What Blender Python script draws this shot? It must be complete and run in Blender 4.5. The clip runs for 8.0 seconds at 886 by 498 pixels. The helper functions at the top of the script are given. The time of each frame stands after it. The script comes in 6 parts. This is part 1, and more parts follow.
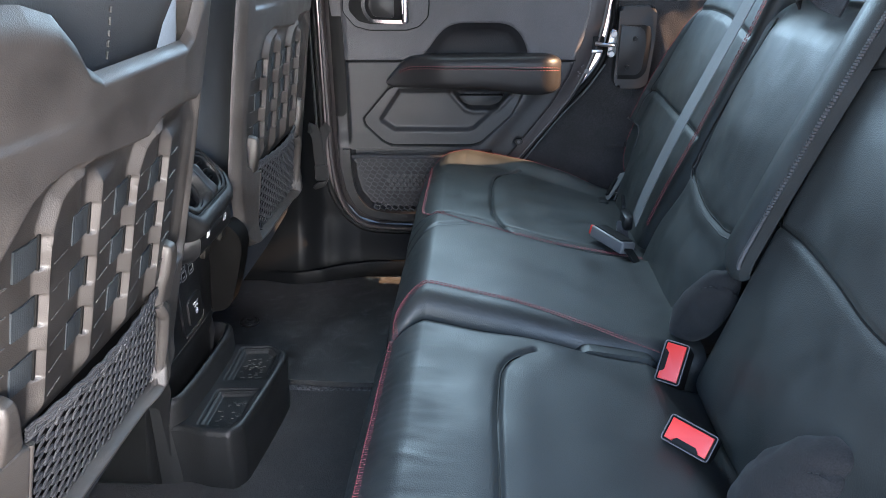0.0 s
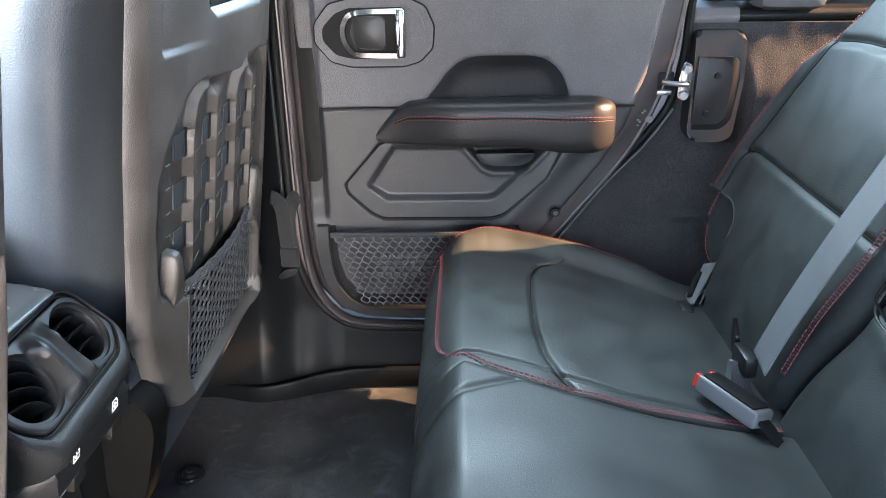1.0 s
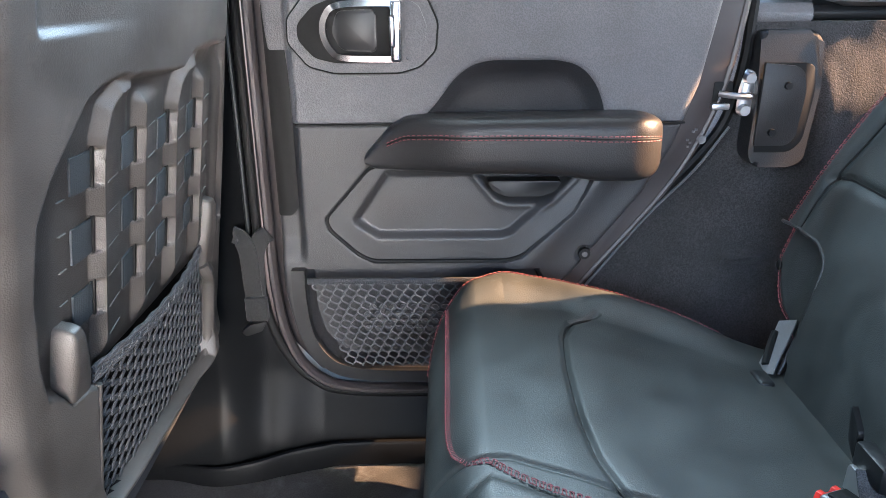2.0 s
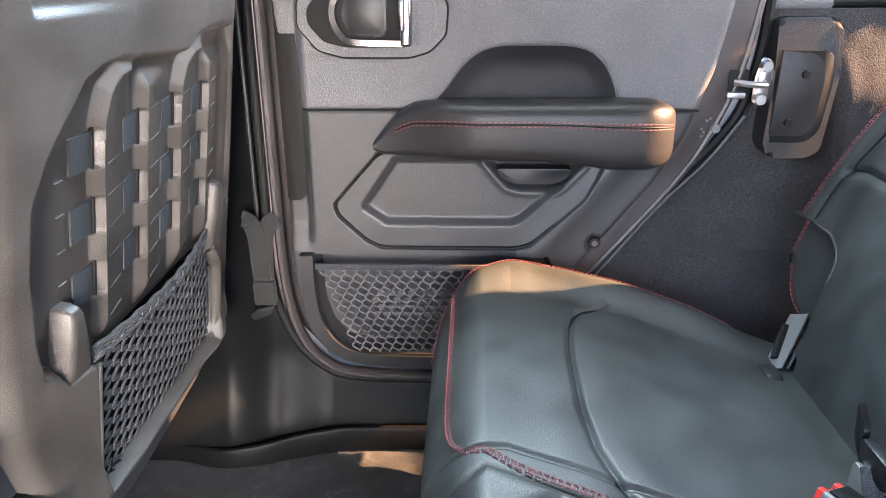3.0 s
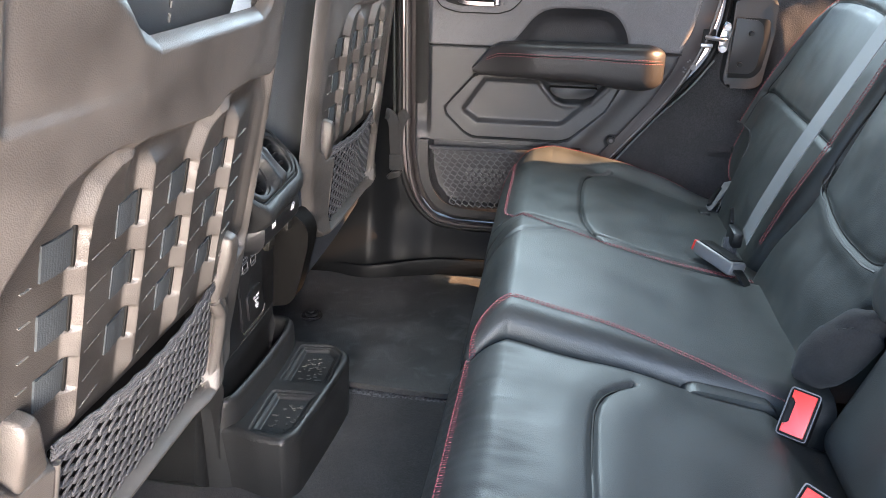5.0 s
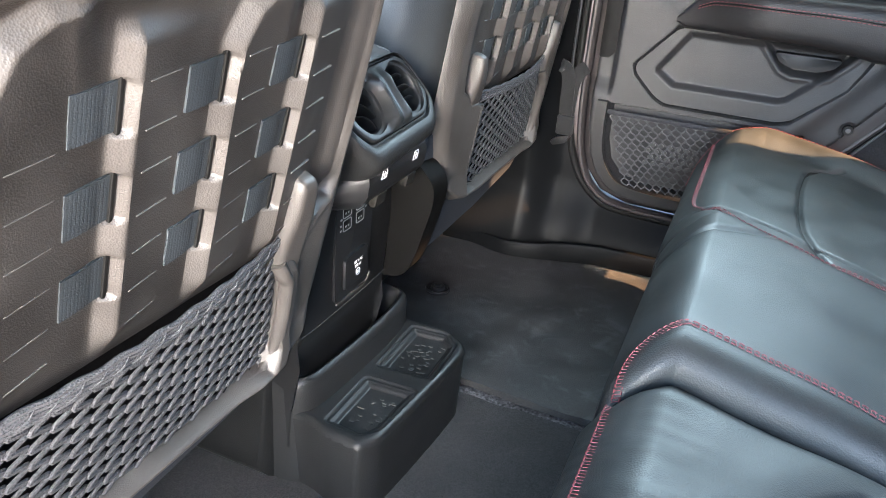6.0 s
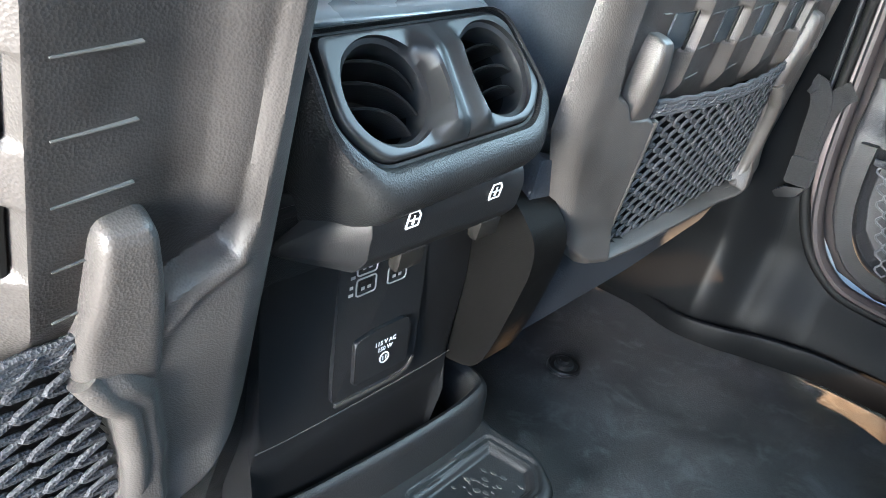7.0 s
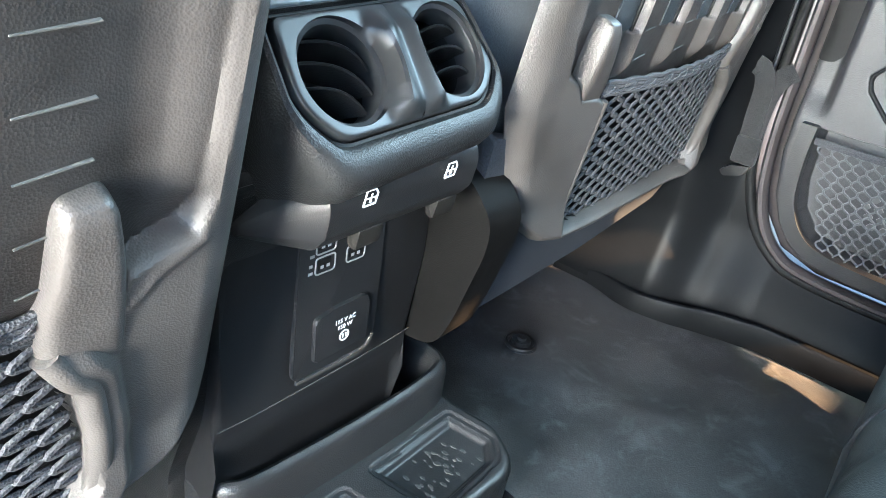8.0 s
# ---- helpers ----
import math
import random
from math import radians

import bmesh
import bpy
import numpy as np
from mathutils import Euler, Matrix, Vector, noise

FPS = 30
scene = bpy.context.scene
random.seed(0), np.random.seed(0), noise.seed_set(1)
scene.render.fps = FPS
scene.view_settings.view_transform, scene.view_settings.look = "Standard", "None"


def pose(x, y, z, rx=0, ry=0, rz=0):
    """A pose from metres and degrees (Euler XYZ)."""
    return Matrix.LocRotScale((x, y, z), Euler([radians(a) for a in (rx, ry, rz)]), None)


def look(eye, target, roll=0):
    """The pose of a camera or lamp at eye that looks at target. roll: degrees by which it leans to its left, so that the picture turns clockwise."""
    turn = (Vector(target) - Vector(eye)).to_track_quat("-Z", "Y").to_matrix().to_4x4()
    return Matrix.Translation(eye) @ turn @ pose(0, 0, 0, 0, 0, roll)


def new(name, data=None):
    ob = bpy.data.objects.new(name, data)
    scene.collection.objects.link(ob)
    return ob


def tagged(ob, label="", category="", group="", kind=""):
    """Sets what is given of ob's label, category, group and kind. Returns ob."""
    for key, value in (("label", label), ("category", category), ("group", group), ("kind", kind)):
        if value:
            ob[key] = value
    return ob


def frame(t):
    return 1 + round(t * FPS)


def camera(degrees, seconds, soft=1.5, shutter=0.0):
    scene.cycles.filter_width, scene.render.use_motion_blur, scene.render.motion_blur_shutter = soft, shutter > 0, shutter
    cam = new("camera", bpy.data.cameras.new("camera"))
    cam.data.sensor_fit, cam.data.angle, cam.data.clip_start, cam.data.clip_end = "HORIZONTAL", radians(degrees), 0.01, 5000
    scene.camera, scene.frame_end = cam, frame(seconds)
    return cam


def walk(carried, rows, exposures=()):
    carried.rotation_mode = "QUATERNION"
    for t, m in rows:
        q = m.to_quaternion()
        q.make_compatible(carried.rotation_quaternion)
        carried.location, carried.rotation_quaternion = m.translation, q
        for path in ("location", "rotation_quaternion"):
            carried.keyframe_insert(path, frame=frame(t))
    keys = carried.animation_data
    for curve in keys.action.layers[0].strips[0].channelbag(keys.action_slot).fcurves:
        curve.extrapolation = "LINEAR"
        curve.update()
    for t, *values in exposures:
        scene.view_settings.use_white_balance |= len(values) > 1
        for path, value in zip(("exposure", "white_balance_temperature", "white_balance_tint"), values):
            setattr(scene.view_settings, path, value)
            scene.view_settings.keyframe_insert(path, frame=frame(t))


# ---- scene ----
cam = camera(61.8, 8.0, soft=0.8)
PATH = [
    (0, (0.075, 0.091, 0.826), (-0.023, 1.938, 0.065), -0.5),
    (0.5, (0.031, 0.355, 0.838), (-0.043, 2.206, 0.084), -0.8),
    (1, (-0.001, 0.609, 0.825), (-0.056, 2.461, 0.074), -0.9),
    (1.5, (-0.042, 0.851, 0.77), (-0.046, 2.729, 0.082), -0.5),
    (3, (-0.018, 0.869, 0.761), (-0.087, 2.732, 0.038), -0.2),
    (3.5, (-0.014, 0.619, 0.794), (-0.119, 2.471, 0.046), 0.3),
    (4, (0.016, 0.327, 0.809), (-0.131, 2.169, 0.044), 0.7),
    (5.5, (0.034, 0.205, 0.777), (-0.383, 1.98, -0.043), 2.5),
    (6, (0.005, 0.458, 0.702), (-0.664, 2.126, -0.175), 4.6),
    (6.5, (-0.031, 0.712, 0.645), (-0.987, 2.21, -0.272), 6.8),
    (7, (-0.078, 0.843, 0.609), (-1.193, 2.215, -0.327), 8.1),
    (7.5, (-0.082, 0.852, 0.604), (-1.183, 2.226, -0.346), 9.0),
    (8, (-0.069, 0.834, 0.611), (-1.083, 2.266, -0.348), 9.1),
]
walk(cam, [(t, look(eye, target, roll)) for t, eye, target, roll in PATH],
     [(0, 3.2, 5600, 10), (0.5, 3.8, 5750, 10), (1, 3.9, 5900, 10), (1.5, 3.95, 5700, 9), (3, 4.5, 6200, 14), (4, 4.6, 6450, 14), (5.5, 3.75, 6100, 12), (6, 4.1, 5950, 9), (6.5, 4.2, 5700, 6), (7, 4.6, 5550, 4), (8, 4.95, 5550, 2)])

# ---- light ----
world = bpy.data.worlds.new("sky")
scene.world = world
world.use_nodes = True
wn = world.node_tree.nodes
sky = wn.new("ShaderNodeTexSky")
sky.sky_type = "NISHITA"
sky.sun_disc = False
SUN_EL, SUN_AZ = 29.0, 89.5          # degrees: height, and turn from +y towards +x
sky.sun_elevation = radians(SUN_EL)
sky.sun_rotation = radians(SUN_AZ)
world.node_tree.links.new(sky.outputs["Color"], wn["Background"].inputs["Color"])
wn["Background"].inputs["Strength"].default_value = 0.15
sun = new("sun", bpy.data.lights.new("sun", "SUN"))
sun.data.energy, sun.data.angle, sun.data.color = 4.6, radians(1.0), (1.0, 0.55, 0.26)
SUN_DIR = Vector((math.sin(radians(SUN_AZ)) * math.cos(radians(SUN_EL)), math.cos(radians(SUN_AZ)) * math.cos(radians(SUN_EL)), math.sin(radians(SUN_EL))))
sun.matrix_world = look(SUN_DIR * 5, (0, 0, 0))


# added area lamps: open door daylight from behind the camera, then three fills
day = new("door_daylight", bpy.data.lights.new("door_daylight", "AREA"))
day.data.shape, day.data.size, day.data.size_y = "RECTANGLE", 0.45, 0.55
day.data.energy, day.data.color = 1.05, (1.0, 0.86, 0.70)
day.matrix_world = look((-0.08, -0.16, 0.64), (-0.46, 0.88, 0.50))
day.data.spread = radians(46)
# added fill lamp outside the open door, aimed at the bench
rear = new("door_daylight_rear", bpy.data.lights.new("door_daylight_rear", "AREA"))
rear.data.shape, rear.data.size, rear.data.size_y = "RECTANGLE", 0.40, 0.45
rear.data.energy, rear.data.color = 0.16, (0.93, 0.96, 1.0)
rear.matrix_world = look((0.34, -0.16, 0.80), (0.12, 1.0, 0.34))
rear.data.spread = radians(60)
# added fill lamp at an unseen near front window, brightens the far door
front = new("front_window_daylight", bpy.data.lights.new("front_window_daylight", "AREA"))
front.data.shape, front.data.size, front.data.size_y = "RECTANGLE", 0.6, 0.34
front.data.energy, front.data.color = 5.2, (0.95, 0.98, 1.0)
front.matrix_world = look((-0.85, 0.42, 1.0), (-0.1, 1.9, 0.45))
# added fill lamp by the window of the far door, narrowed onto the cushions
pane = new("window_daylight", bpy.data.lights.new("window_daylight", "AREA"))
pane.data.shape, pane.data.size, pane.data.size_y = "RECTANGLE", 0.62, 0.30
pane.data.energy, pane.data.color = 0.62, (0.78, 0.98, 1.0)
pane.matrix_world = look((0.05, 1.99, 1.05), (0.12, 1.32, 0.36))
pane.data.spread = radians(105)


# ---- materials ----
def material(name, colour, rough, metal=0.0, grain=0.0, grain_size=0.002, stain=0.15, stain_size=0.12, spec=0.5, bump=0.3, voronoi=False, coat=0.0, rough_var=0.1, sheen=0.0):
    """Procedural surface: base colour with large stains and fine grain, relief from a fine noise or cell texture."""
    m = bpy.data.materials.new(name)
    m.use_nodes = True
    n, l = m.node_tree.nodes, m.node_tree.links
    b = n["Principled BSDF"]
    tc = n.new("ShaderNodeTexCoord")
    big = n.new("ShaderNodeTexNoise")
    big.inputs["Scale"].default_value, big.inputs["Detail"].default_value = 1 / stain_size, 5
    l.new(tc.outputs["Object"], big.inputs["Vector"])
    fine = n.new("ShaderNodeTexVoronoi" if voronoi else "ShaderNodeTexNoise")
    fine.inputs["Scale"].default_value = 1 / grain_size
    if not voronoi:
        fine.inputs["Detail"].default_value = 3
    l.new(tc.outputs["Object"], fine.inputs["Vector"])
    out = fine.outputs["Distance" if voronoi else "Fac"]
    ramp = n.new("ShaderNodeMapRange")
    ramp.inputs["From Min"].default_value, ramp.inputs["From Max"].default_value = 0.3, 0.7
    ramp.inputs["To Min"].default_value, ramp.inputs["To Max"].default_value = 1 - stain, 1 + stain
    l.new(big.outputs["Fac"], ramp.inputs["Value"])
    gr = n.new("ShaderNodeMapRange")
    gr.inputs["From Min"].default_value, gr.inputs["From Max"].default_value = 0.25, 0.75
    gr.inputs["To Min"].default_value, gr.inputs["To Max"].default_value = 1 - grain, 1 + grain
    l.new(out, gr.inputs["Value"])
    mul = n.new("ShaderNodeMath")
    mul.operation = "MULTIPLY"
    l.new(ramp.outputs[0], mul.inputs[0])
    l.new(gr.outputs[0], mul.inputs[1])
    mix = n.new("ShaderNodeVectorMath")
    mix.operation = "SCALE"
    mix.inputs[0].default_value = colour
    l.new(mul.outputs[0], mix.inputs["Scale"])
    l.new(mix.outputs[0], b.inputs["Base Color"])
    rr = n.new("ShaderNodeMapRange")
    rr.inputs["From Min"].default_value, rr.inputs["From Max"].default_value = 0.3, 0.7
    rr.inputs["To Min"].default_value, rr.inputs["To Max"].default_value = max(0.02, rough - rough_var), min(1, rough + rough_var)
    l.new(big.outputs["Fac"], rr.inputs["Value"])
    l.new(rr.outputs[0], b.inputs["Roughness"])
    b.inputs["Metallic"].default_value = metal
    b.inputs["Specular IOR Level"].default_value = spec
    b.inputs["Coat Weight"].default_value = coat
    b.inputs["Sheen Weight"].default_value = sheen
    if bump:
        bp = n.new("ShaderNodeBump")
        bp.inputs["Strength"].default_value, bp.inputs["Distance"].default_value = bump, grain_size * 0.5
        l.new(out, bp.inputs["Height"])
        l.new(bp.outputs[0], b.inputs["Normal"])
    return m


LEATHER = material("black_leather", (0.0212, 0.0238, 0.0234), 0.50, grain=0.12, grain_size=0.0015, voronoi=True, stain=0.28, stain_size=0.07, bump=0.28, spec=0.36)
SEAT_LEATHER = material("front_seat_leather", (0.050, 0.055, 0.060), 0.40, spec=0.4, grain=0.12, grain_size=0.0016, voronoi=True, bump=0.2)
SHELL = material("grained_grey_plastic", (0.0345, 0.0315, 0.0295), 0.45, spec=0.28, grain=0.07, grain_size=0.0013, voronoi=True, stain=0.28, stain_size=0.06, bump=0.28)
FIELD = material("brown_grey_plastic", (0.0070, 0.0066, 0.0060), 0.52, spec=0.08, grain=0.10, grain_size=0.0009, voronoi=True, stain=0.25, stain_size=0.06, bump=0.2)
PAD = material("black_door_leather", (0.0165, 0.0158, 0.0160), 0.40, spec=0.24, grain=0.12, grain_size=0.0018, voronoi=True, bump=0.25, stain=0.12)
HOLLOW = material("black_recess_leather", (0.018, 0.018, 0.0195), 0.5, spec=0.15, grain=0.12, grain_size=0.0018, voronoi=True, bump=0.3, stain=0.15)
LOWER = material("hard_charcoal_plastic", (0.027, 0.0268, 0.028), 0.42, spec=0.35, grain=0.2, grain_size=0.0012, voronoi=True, bump=0.35, stain=0.15)
TRIM = material("charcoal_door_plastic", (0.078, 0.0772, 0.081), 0.50, spec=0.3, grain=0.12, grain_size=0.0021, voronoi=True, bump=0.45, stain=0.15)
RIM = material("black_pocket_rim_plastic", (0.013, 0.013, 0.0138), 0.42, spec=0.3, grain=0.12, grain_size=0.0014, voronoi=True, bump=0.25, stain=0.12)
BLACK = material("black_plastic", (0.0065, 0.0067, 0.0072), 0.42, spec=0.22, grain=0.1, grain_size=0.001, voronoi=True, bump=0.15)
VINYL = material("black_grained_vinyl", (0.0078, 0.0080, 0.0082), 0.42, spec=0.2, grain=0.2, grain_size=0.0013, voronoi=True, bump=0.4, stain=0.15, stain_size=0.05)
SATIN = material("satin_black_plastic", (0.0095, 0.0102, 0.0110), 0.44, spec=0.3, grain=0.05, grain_size=0.001, bump=0.03, rough_var=0.06)
# near black stands in for the shade deep inside the net pockets
POCKET_SHADE = material("black_pocket_lining", (0.0035, 0.0035, 0.0038), 0.9, spec=0.05, grain=0.2, grain_size=0.002, bump=0.2)
SILL = material("black_sill_plastic", (0.0042, 0.0045, 0.0050), 0.42, spec=0.05, grain=0.1, grain_size=0.0012, voronoi=True, bump=0.10, rough_var=0.08)
TRAY = material("grained_black_plastic", (0.0100, 0.0103, 0.0108), 0.40, spec=0.28, grain=0.15, grain_size=0.0014, voronoi=True, bump=0.3)
PILE = material("loop_pile_carpet", (0.052, 0.0500, 0.054), 0.95, grain=0.95, grain_size=0.0048, stain=0.25, stain_size=0.05, bump=1.0, sheen=0.05, spec=0.15)
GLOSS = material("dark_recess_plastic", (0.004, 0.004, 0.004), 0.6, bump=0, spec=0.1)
CARPET = material("charcoal_carpet", (0.024, 0.023, 0.0235), 0.95, grain=0.55, grain_size=0.0022, stain=0.25, stain_size=0.07, bump=0.9, sheen=0.06, spec=0.2)
RUBBER = material("black_floor_liner", (0.027, 0.0268, 0.0275), 0.6, grain=0.40, grain_size=0.0024, stain=0.45, stain_size=0.09, bump=0.5, spec=0.3)
FELT = material("grey_felt", (0.017, 0.0195, 0.024), 0.95, grain=0.4, grain_size=0.0014, bump=0.8, spec=0.15)
PLUSH = material("dark_plush", (0.013, 0.013, 0.0133), 0.95, grain=0.5, grain_size=0.0016, bump=0.8, spec=0.2, sheen=0.06)
WEBBING = material("grey_seat_belt_webbing", (0.10, 0.103, 0.108), 0.7, grain=0.3, grain_size=0.0012, bump=0.5)
STRAP = material("slate_strap_webbing", (0.0155, 0.0190, 0.0222), 0.7, spec=0.25, grain=0.3, grain_size=0.0012, bump=0.5)
NETTING = material("black_cord", (0.032, 0.0325, 0.036), 0.85, spec=0.2, grain=0.30, grain_size=0.0016, voronoi=True, bump=0.8)
RED = material("red_thread", (0.155, 0.033, 0.039), 0.6, grain=0.2, grain_size=0.001, bump=0)
COVER = material("dark_brown_cover_plastic", (0.0028, 0.0027, 0.0026), 0.5, spec=0.04, grain=0.10, grain_size=0.0011, voronoi=True, bump=0.2, stain=0.2, stain_size=0.05)
SLIT = material("pale_worn_slit", (0.060, 0.058, 0.055), 0.7, bump=0)
CORD = material("grey_net_cord", (0.062, 0.062, 0.066), 0.8, spec=0.2, grain=0.4, grain_size=0.0012, bump=0.5)
GRILLE = material("pale_speaker_grille", (0.062, 0.061, 0.060), 0.6, bump=0, stain=0.15)
ZIP = material("grey_zip_teeth", (0.055, 0.055, 0.058), 0.6, bump=0)
GREY_THREAD = material("grey_thread", (0.032, 0.031, 0.029), 0.7, bump=0)
BUCKLE_RED = material("red_buckle_plastic", (0.52, 0.022, 0.014), 0.42, bump=0, stain=0.05)
BUCKLE = material("grey_buckle_plastic", (0.085, 0.085, 0.088), 0.42, grain=0.1, grain_size=0.001, bump=0.1)
SILVER = material("satin_grey_trim", (0.10, 0.115, 0.12), 0.28, metal=0.0, bump=0, stain=0.05)
CHROME = material("chrome", (0.48, 0.48, 0.50), 0.12, metal=1.0, bump=0, stain=0.05)
STEEL = material("zinc_steel", (0.38, 0.38, 0.39), 0.36, metal=1.0, bump=0, stain=0.1)
PAINT = material("dark_brown_body_paint", (0.036, 0.031, 0.031), 0.42, metal=0.2, bump=0, stain=0.08)
SEAL = material("black_rubber_seal", (0.007, 0.007, 0.007), 0.6, spec=0.12, grain=0.1, bump=0.1)
PRINT = material("grey_print", (0.12, 0.12, 0.12), 0.6, bump=0, stain=0.1)
WHITE = material("white_print", (0.40, 0.40, 0.40), 0.6, bump=0, stain=0.03)
HEADLINER = material("grey_headliner", (0.32, 0.32, 0.33), 0.95, grain=0.2, grain_size=0.002, bump=0.4)
GROUND = material("concrete_ground", (0.42, 0.39, 0.35), 0.9, grain=0.3, grain_size=0.01, stain=0.2, stain_size=1.5, bump=0.3)



def dusty(m, colour, size, low, high, amount):
    """Pale dust and scuffs in uneven patches over a material."""
    n, l = m.node_tree.nodes, m.node_tree.links
    b = n["Principled BSDF"]
    old = b.inputs["Base Color"].links[0].from_socket
    tc = n.new("ShaderNodeTexCoord")
    a = n.new("ShaderNodeTexNoise")
    a.inputs["Scale"].default_value, a.inputs["Detail"].default_value, a.inputs["Roughness"].default_value, a.inputs["Distortion"].default_value = 1 / size, 9, 0.68, 0.6
    l.new(tc.outputs["Object"], a.inputs["Vector"])
    r = n.new("ShaderNodeMapRange")
    r.inputs["From Min"].default_value, r.inputs["From Max"].default_value, r.inputs["To Max"].default_value = low, high, amount
    l.new(a.outputs["Fac"], r.inputs["Value"])
    mix = n.new("ShaderNodeMix")
    mix.data_type = "RGBA"
    l.new(r.outputs[0], mix.inputs["Factor"])
    cols = [s for s in mix.inputs if s.type == "RGBA"]
    l.new(old, cols[0])
    cols[1].default_value = (*colour, 1)
    outs = [s for s in mix.outputs if s.type == "RGBA"]
    l.new(outs[0], b.inputs["Base Color"])


dusty(RUBBER, (0.075, 0.077, 0.080), 0.055, 0.53, 0.72, 0.75)
dusty(SHELL, (0.085, 0.078, 0.068), 0.05, 0.60, 0.72, 0.35)
dusty(FIELD, (0.075, 0.070, 0.062), 0.035, 0.58, 0.72, 0.45)


def recess_shade(m, name, factor):
    """Darkens the base colour by a vertex mask: painted shade in the recessed field."""
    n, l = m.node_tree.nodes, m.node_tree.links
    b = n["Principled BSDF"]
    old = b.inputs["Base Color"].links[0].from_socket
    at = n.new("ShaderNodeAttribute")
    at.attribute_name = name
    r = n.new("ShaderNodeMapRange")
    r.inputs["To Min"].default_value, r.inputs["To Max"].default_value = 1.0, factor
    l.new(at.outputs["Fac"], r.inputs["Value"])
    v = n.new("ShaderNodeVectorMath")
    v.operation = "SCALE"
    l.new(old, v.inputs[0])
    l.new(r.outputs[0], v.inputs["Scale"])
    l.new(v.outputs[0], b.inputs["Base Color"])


recess_shade(SHELL, "inset", 0.60)
dusty(CARPET, (0.075, 0.07, 0.066), 0.02, 0.60, 0.75, 0.4)


# ---- mesh helpers ----
def part(name, bm, mat, parent=None, label="", smooth=True):
    me = bpy.data.meshes.new(name)
    bmesh.ops.recalc_face_normals(bm, faces=bm.faces) if len(bm.faces) < 20000 else None
    bm.to_mesh(me)
    bm.free()
    for p in me.polygons:
        p.use_smooth = smooth
    me.materials.append(mat)
    ob = new(name, me)
    if smooth:
        me.set_sharp_from_angle(angle=radians(38))
    ob.parent = parent
    if label:
        ob["label"] = label
    return ob


def thing(name, label, category="", at=(0, 0, 0), group="", kind=""):
    ob = new(name)
    ob.empty_display_size = 0.05
    ob.location = at
    return tagged(ob, label, category, group, kind)


def local(at):
    return Matrix.Translation(-Vector(at))


def box(x0, x1, y0, y1, z0, z1, bevel=0.0, seg=2, bm=None):
    bm = bm or bmesh.new()
    r = bmesh.ops.create_cube(bm, size=1)
    for v in r["verts"]:
        v.co = Vector((x0 + (v.co.x + 0.5) * (x1 - x0), y0 + (v.co.y + 0.5) * (y1 - y0), z0 + (v.co.z + 0.5) * (z1 - z0)))
    if bevel:
        es = list({e for v in r["verts"] for e in v.link_edges})
        bmesh.ops.bevel(bm, geom=es, offset=bevel, segments=seg, profile=0.5, affect="EDGES", clamp_overlap=True)
    return bm


def prism(poly, axis, a, b, bevel=0.0, seg=2, bm=None):
    """A polygon in the plane across axis ('x': (y, z), 'y': (x, z), 'z': (x, y)), reaching from a to b along it."""
    bm = bm or bmesh.new()

    def at(p, k):
        return {"x": (k, p[0], p[1]), "y": (p[0], k, p[1]), "z": (p[0], p[1], k)}[axis]
    lo = [bm.verts.new(at(p, a)) for p in poly]
    hi = [bm.verts.new(at(p, b)) for p in poly]
    n = len(poly)
    f0, f1 = bm.faces.new(lo), bm.faces.new(hi)
    for i in range(n):
        bm.faces.new((lo[i], lo[(i + 1) % n], hi[(i + 1) % n], hi[i]))
    if bevel:
        es = set(f0.edges) | set(f1.edges)
        bmesh.ops.bevel(bm, geom=list(es), offset=bevel, segments=seg, profile=0.5, affect="EDGES", clamp_overlap=True)
    return bm


def rounded(pts, r, seg=5):
    """A closed polygon with its corners rounded; r is one radius or one for each corner."""
    out, n = [], len(pts)
    for i in range(n):
        ri = r[i] if isinstance(r, (list, tuple)) else r
        p, a, b = (Vector(pts[i]), Vector(pts[i - 1]), Vector(pts[(i + 1) % n]))
        u, v = (a - p), (b - p)
        lu, lv = u.length, v.length
        d = min(ri, lu * 0.49, lv * 0.49)
        if d < 1e-5:
            out.append(tuple(p))
            continue
        p0, p1 = p + u / lu * d, p + v / lv * d
        for k in range(seg + 1):
            t = k / seg
            out.append(tuple((1 - t) ** 2 * p0 + 2 * t * (1 - t) * p + t * t * p1))
    return out


def smooth_path(pts, n=8, closed=False):
    """Catmull-Rom through points."""
    P = [Vector(p) for p in pts]
    out, m = [], len(P)
    for i in range(m if closed else m - 1):
        p0 = P[(i - 1) % m] if closed or i else P[0] * 2 - P[1]
        p1, p2 = P[i], P[(i + 1) % m]
        p3 = P[(i + 2) % m] if closed or i + 2 < m else P[-1] * 2 - P[-2]
        for k in range(n):
            t = k / n
            out.append(0.5 * (2 * p1 + (p2 - p0) * t + (2 * p0 - 5 * p1 + 4 * p2 - p3) * t * t + (3 * p1 - p0 - 3 * p2 + p3) * t ** 3))
    if not closed:
        out.append(P[-1])
    return out


